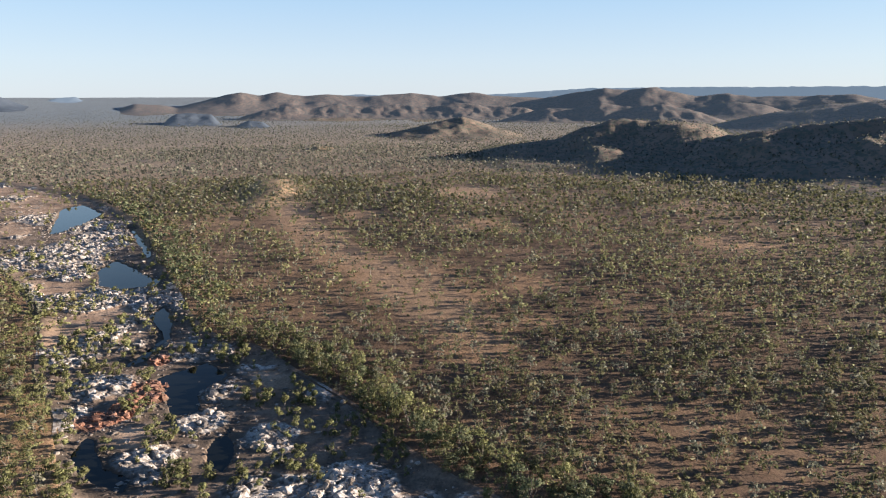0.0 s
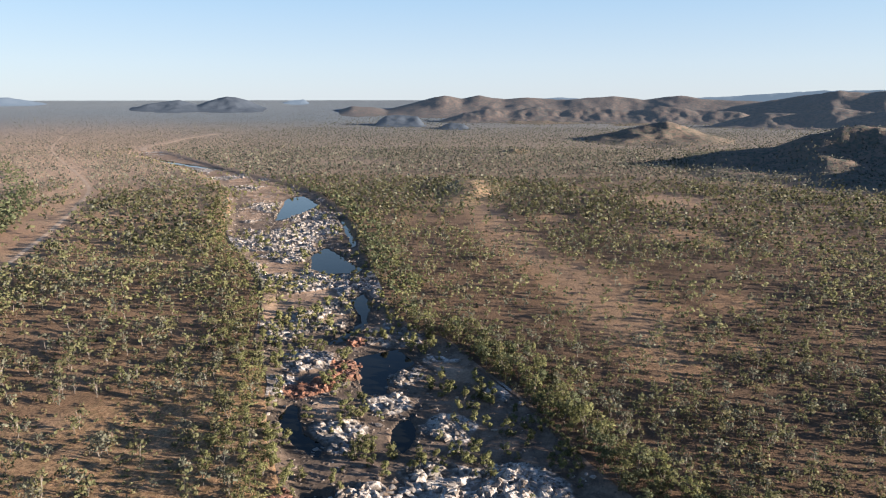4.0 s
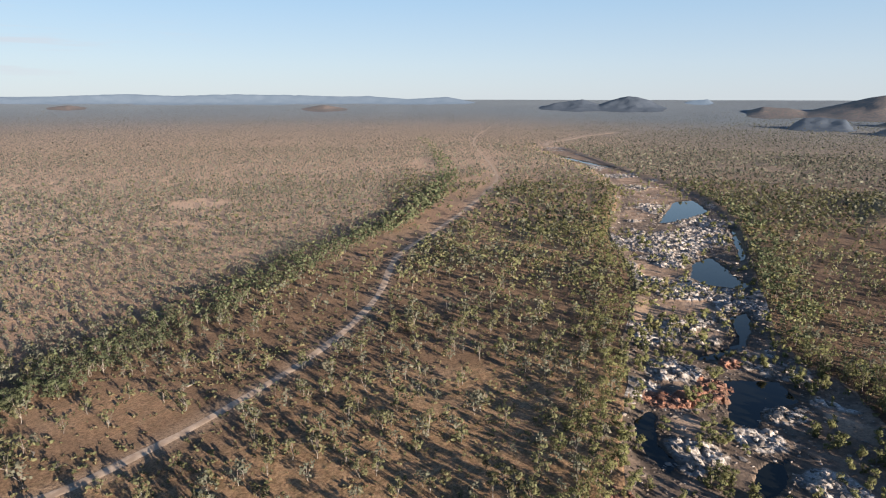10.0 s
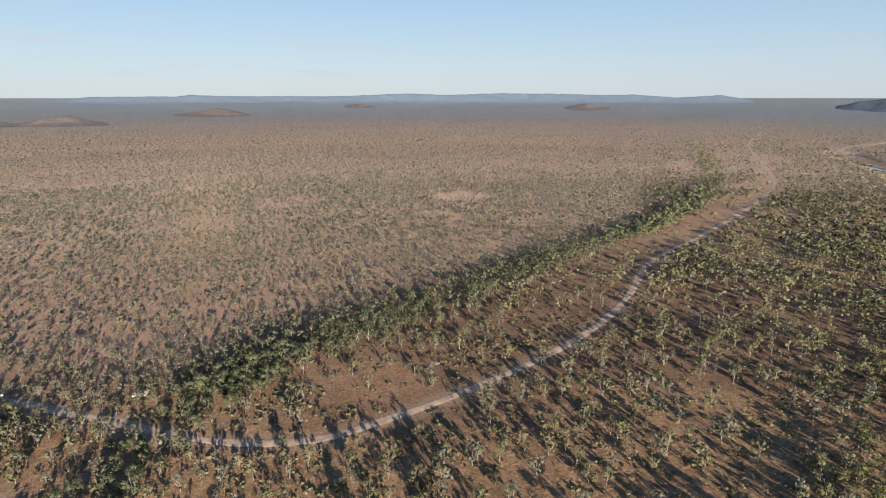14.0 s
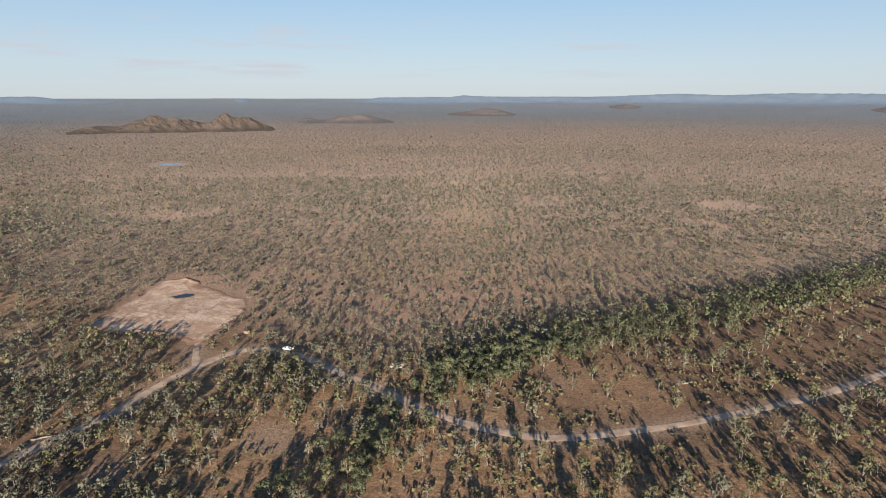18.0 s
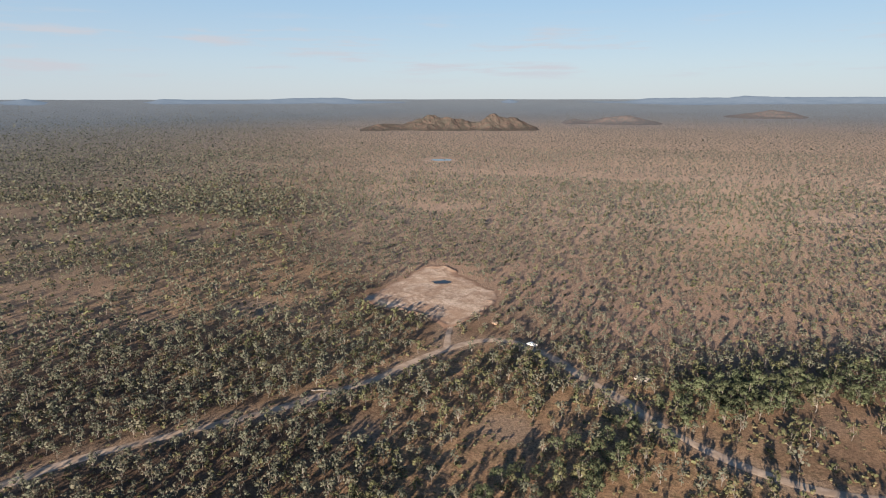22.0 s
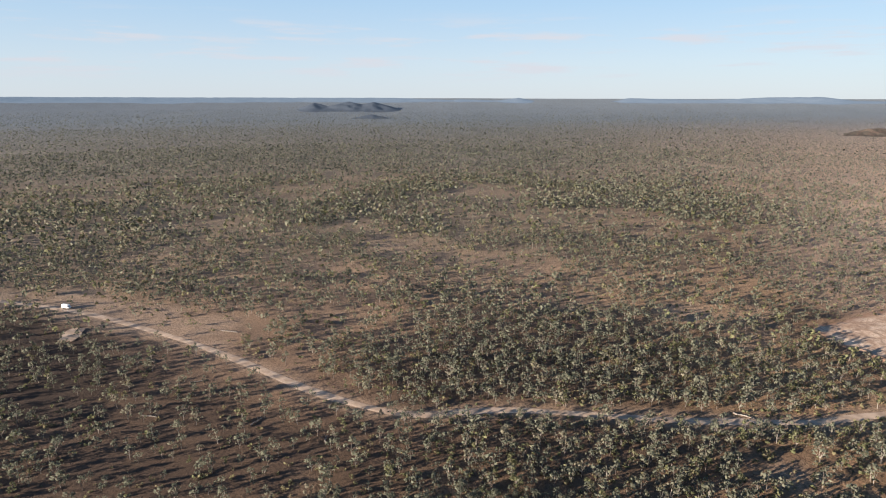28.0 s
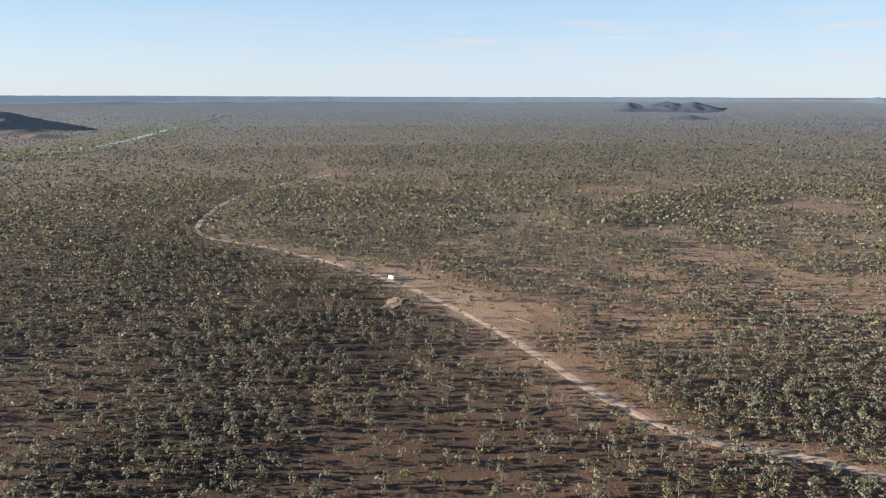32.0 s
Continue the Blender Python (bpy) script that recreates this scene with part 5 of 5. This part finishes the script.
def wheels(root, xs, half, r=0.39):
    for wx in xs:
        for wy in (-half, half):
            w = part("wheel", disc(r * 0.55, 0.23, (wx, wy, r)), STEEL, root, "steel wheel")
            part("tyre", disc(r, 0.21, (wx, wy, r)), RUBBER, w, "black rubber tyre")


def van(x, y, turn):
    root = tagged(new("van"), "white van parked on the dirt road", "van")
    part("body", box((-2.5, -0.95, 0.42), (2.0, 0.95, 2.35), 0.16, (0.97, 0.9, 0)), PAINT, root)
    part("bonnet", box((1.9, -0.92, 0.45), (2.75, 0.92, 1.25), 0.14), PAINT, root)
    part("windscreen", box((1.62, -0.78, 1.3), (2.02, 0.78, 2.05), 0.04, (0.6, 0.95, 1.7)), GLASS, root)
    for sy in (-1, 1):
        part("side_window", box((0.7, sy * 0.90 - 0.02, 1.4), (1.6, sy * 0.90 + 0.02, 2.0), 0.01), GLASS, root)
        part("headlight", box((2.7, sy * 0.7 - 0.15, 0.8), (2.78, sy * 0.7 + 0.15, 1.0), 0.02), STEEL, root)
    part("bumper", box((2.7, -0.9, 0.42), (2.85, 0.9, 0.65), 0.04), RUBBER, root)
    wheels(root, (-1.55, 1.75), 0.86)
    root.matrix_basis = pose(x, y, float(ground_z(np.array([x]), np.array([y]))[0]) + 0.08, 0, 0, turn)


def ute(x, y, turn):
    root = tagged(new("ute"), "white pickup parked at the bend of the dirt road", "pickup")
    part("cab", box((-0.4, -0.88, 0.55), (1.1, 0.88, 1.85), 0.12, (0.75, 0.88, 0.2)), PAINT, root)
    part("bonnet", box((1.0, -0.88, 0.55), (2.4, 0.88, 1.15), 0.1), PAINT, root)
    part("tray", box((-2.5, -0.92, 0.75), (-0.45, 0.92, 0.9), 0.03), STEEL, root, "steel tray")
    for sy in (-1, 1):
        part("tray_side", box((-2.5, sy * 0.92 - 0.03, 0.9), (-0.45, sy * 0.92 + 0.03, 1.2), 0.01), PAINT, root)
        part("side_window", box((-0.25, sy * 0.83 - 0.02, 1.25), (0.85, sy * 0.83 + 0.02, 1.7), 0.01), GLASS, root)
    part("windscreen", box((0.8, -0.72, 1.2), (1.08, 0.72, 1.72), 0.03, (0.5, 0.92, 0.8)), GLASS, root)
    part("bull_bar", box((2.4, -0.85, 0.5), (2.5, 0.85, 1.05), 0.03), STEEL, root, "steel bull bar")
    wheels(root, (-1.6, 1.6), 0.8)
    root.matrix_basis = pose(x, y, float(ground_z(np.array([x]), np.array([y]))[0]) + 0.08, 0, 0, turn)


def pond(name, x, y, a, b, turn, seed, label, bank):
    t = np.linspace(0, 2 * np.pi, 48, endpoint=False)
    w = 0.75 + 0.5 * value(np.cos(t) * 3 + 50, np.sin(t) * 3 + 50, 1.3, seed)
    c, s = math.cos(radians(turn)), math.sin(radians(turn))
    for nm, grow, lift, mat, lab in (("pond_bank", 1.0 + bank, 0.30, CLAY, "pale clay rim round the pond"), (name, 1.0, 0.36, ROAD_DIRT if name == "mud_pan" else WATER, label)):
        px, py = np.cos(t) * a * w * grow, np.sin(t) * b * w * grow
        X, Y = x + px * c - py * s, y + px * s + py * c
        base = float(ground_z(np.array([x]), np.array([y]))[0])
        v = np.stack([np.append(X, x), np.append(Y, y), np.append(np.where(nm != name or name == "mud_pan", ground_z(X, Y), base) + lift, base + lift)], 1)
        f = np.array([(i, (i + 1) % 48, 48) for i in range(48)])
        tagged(new(nm, mesh_of(nm, v, f, [mat])), lab, "bank" if nm != name else "mud pan" if name == "mud_pan" else "water", kind="structure")


def heap(x, y, r, h, mat, name, label, seed):
    v, f = ico(3, seed)
    v = v / np.abs(v).max(0)
    v = v * (1 + 0.15 * np.random.default_rng(seed).normal(size=(len(v), 1)))
    o = new(name, mesh_of(name, v * np.array([r, r * 0.7, h]), f, [mat]))
    o.matrix_basis = pose(x, y, float(ground_z(np.array([x]), np.array([y]))[0]), 0, 0, seed * 40)
    tagged(o, label, "heap")


def log(x, y, length, rad, turn, seed):
    r = np.random.default_rng(seed)
    pts = [(-length / 2 + length * k / 5, r.normal() * 0.12, rad * 0.9 + r.normal() * 0.04) for k in range(6)]
    q = tube([(b, p, a) for a, b, p in pts], [rad * (1.1 - 0.1 * k) for k in range(6)], 7)
    q = np.stack([q[..., 2], q[..., 0], q[..., 1]], -1)
    for k in range(2):
        at = r.uniform(0, 0.4) * length
        q = np.concatenate([q, tube([(at, 0, rad), (at + r.uniform(0.3, 1), r.uniform(-1.5, 1.5), rad + 1.0)], [rad * 0.4, rad * 0.15], 4)])
    v = q.reshape(-1, 3)
    o = new("fallen_log", mesh_of("fallen_log", v, np.arange(len(v)).reshape(-1, 4), [BARK]))
    o.matrix_basis = pose(x, y, float(ground_z(np.array([x]), np.array([y]))[0]) + 0.05, 0, 0, turn)
    tagged(o, "grey fallen tree trunk lying on the ground", "log", "fallen logs")


van(-384, 16, 37)
ute(-42.5, 274.5, 150)
pond("pond", -113, 363, 6, 4, 20, 3, "small muddy pond in the scraped clearing", 0.12)
pond("mud_pan", -337, 15, 10, 4, -20, 5, "dry pale mud pan beside the dirt road", 0.06)
pond("dam", -352, 1125, 22, 34, 10, 8, "distant farm dam with blue water", 0.9)
heap(-65, 299, 1.8, 1.0, CLAY, "spoil_heap", "pale heap of dug clay beside the track", 3)
heap(6, 252, 3.2, 0.9, PALE_ROCK, "ash_heap", "grey-white heap of ash under the trees", 9)
for n, (lx, ly, ll, lt) in enumerate(((-78, 312, 5, 30), (-300, 78, 9, 40), (-309, 40, 7, 100),
                                      (-283, 40, 6, 15), (-250, 52, 7, 75), (-205, 60, 6, 120), (-113, 205, 7, 20), (60, 215, 5, 60), (120, 225, 6, 10),
                                      (-180, 75, 5, 150), (-230, 30, 6, 45), (150, 180, 5, 30))):
    log(lx, ly, ll, 0.28, lt, n)
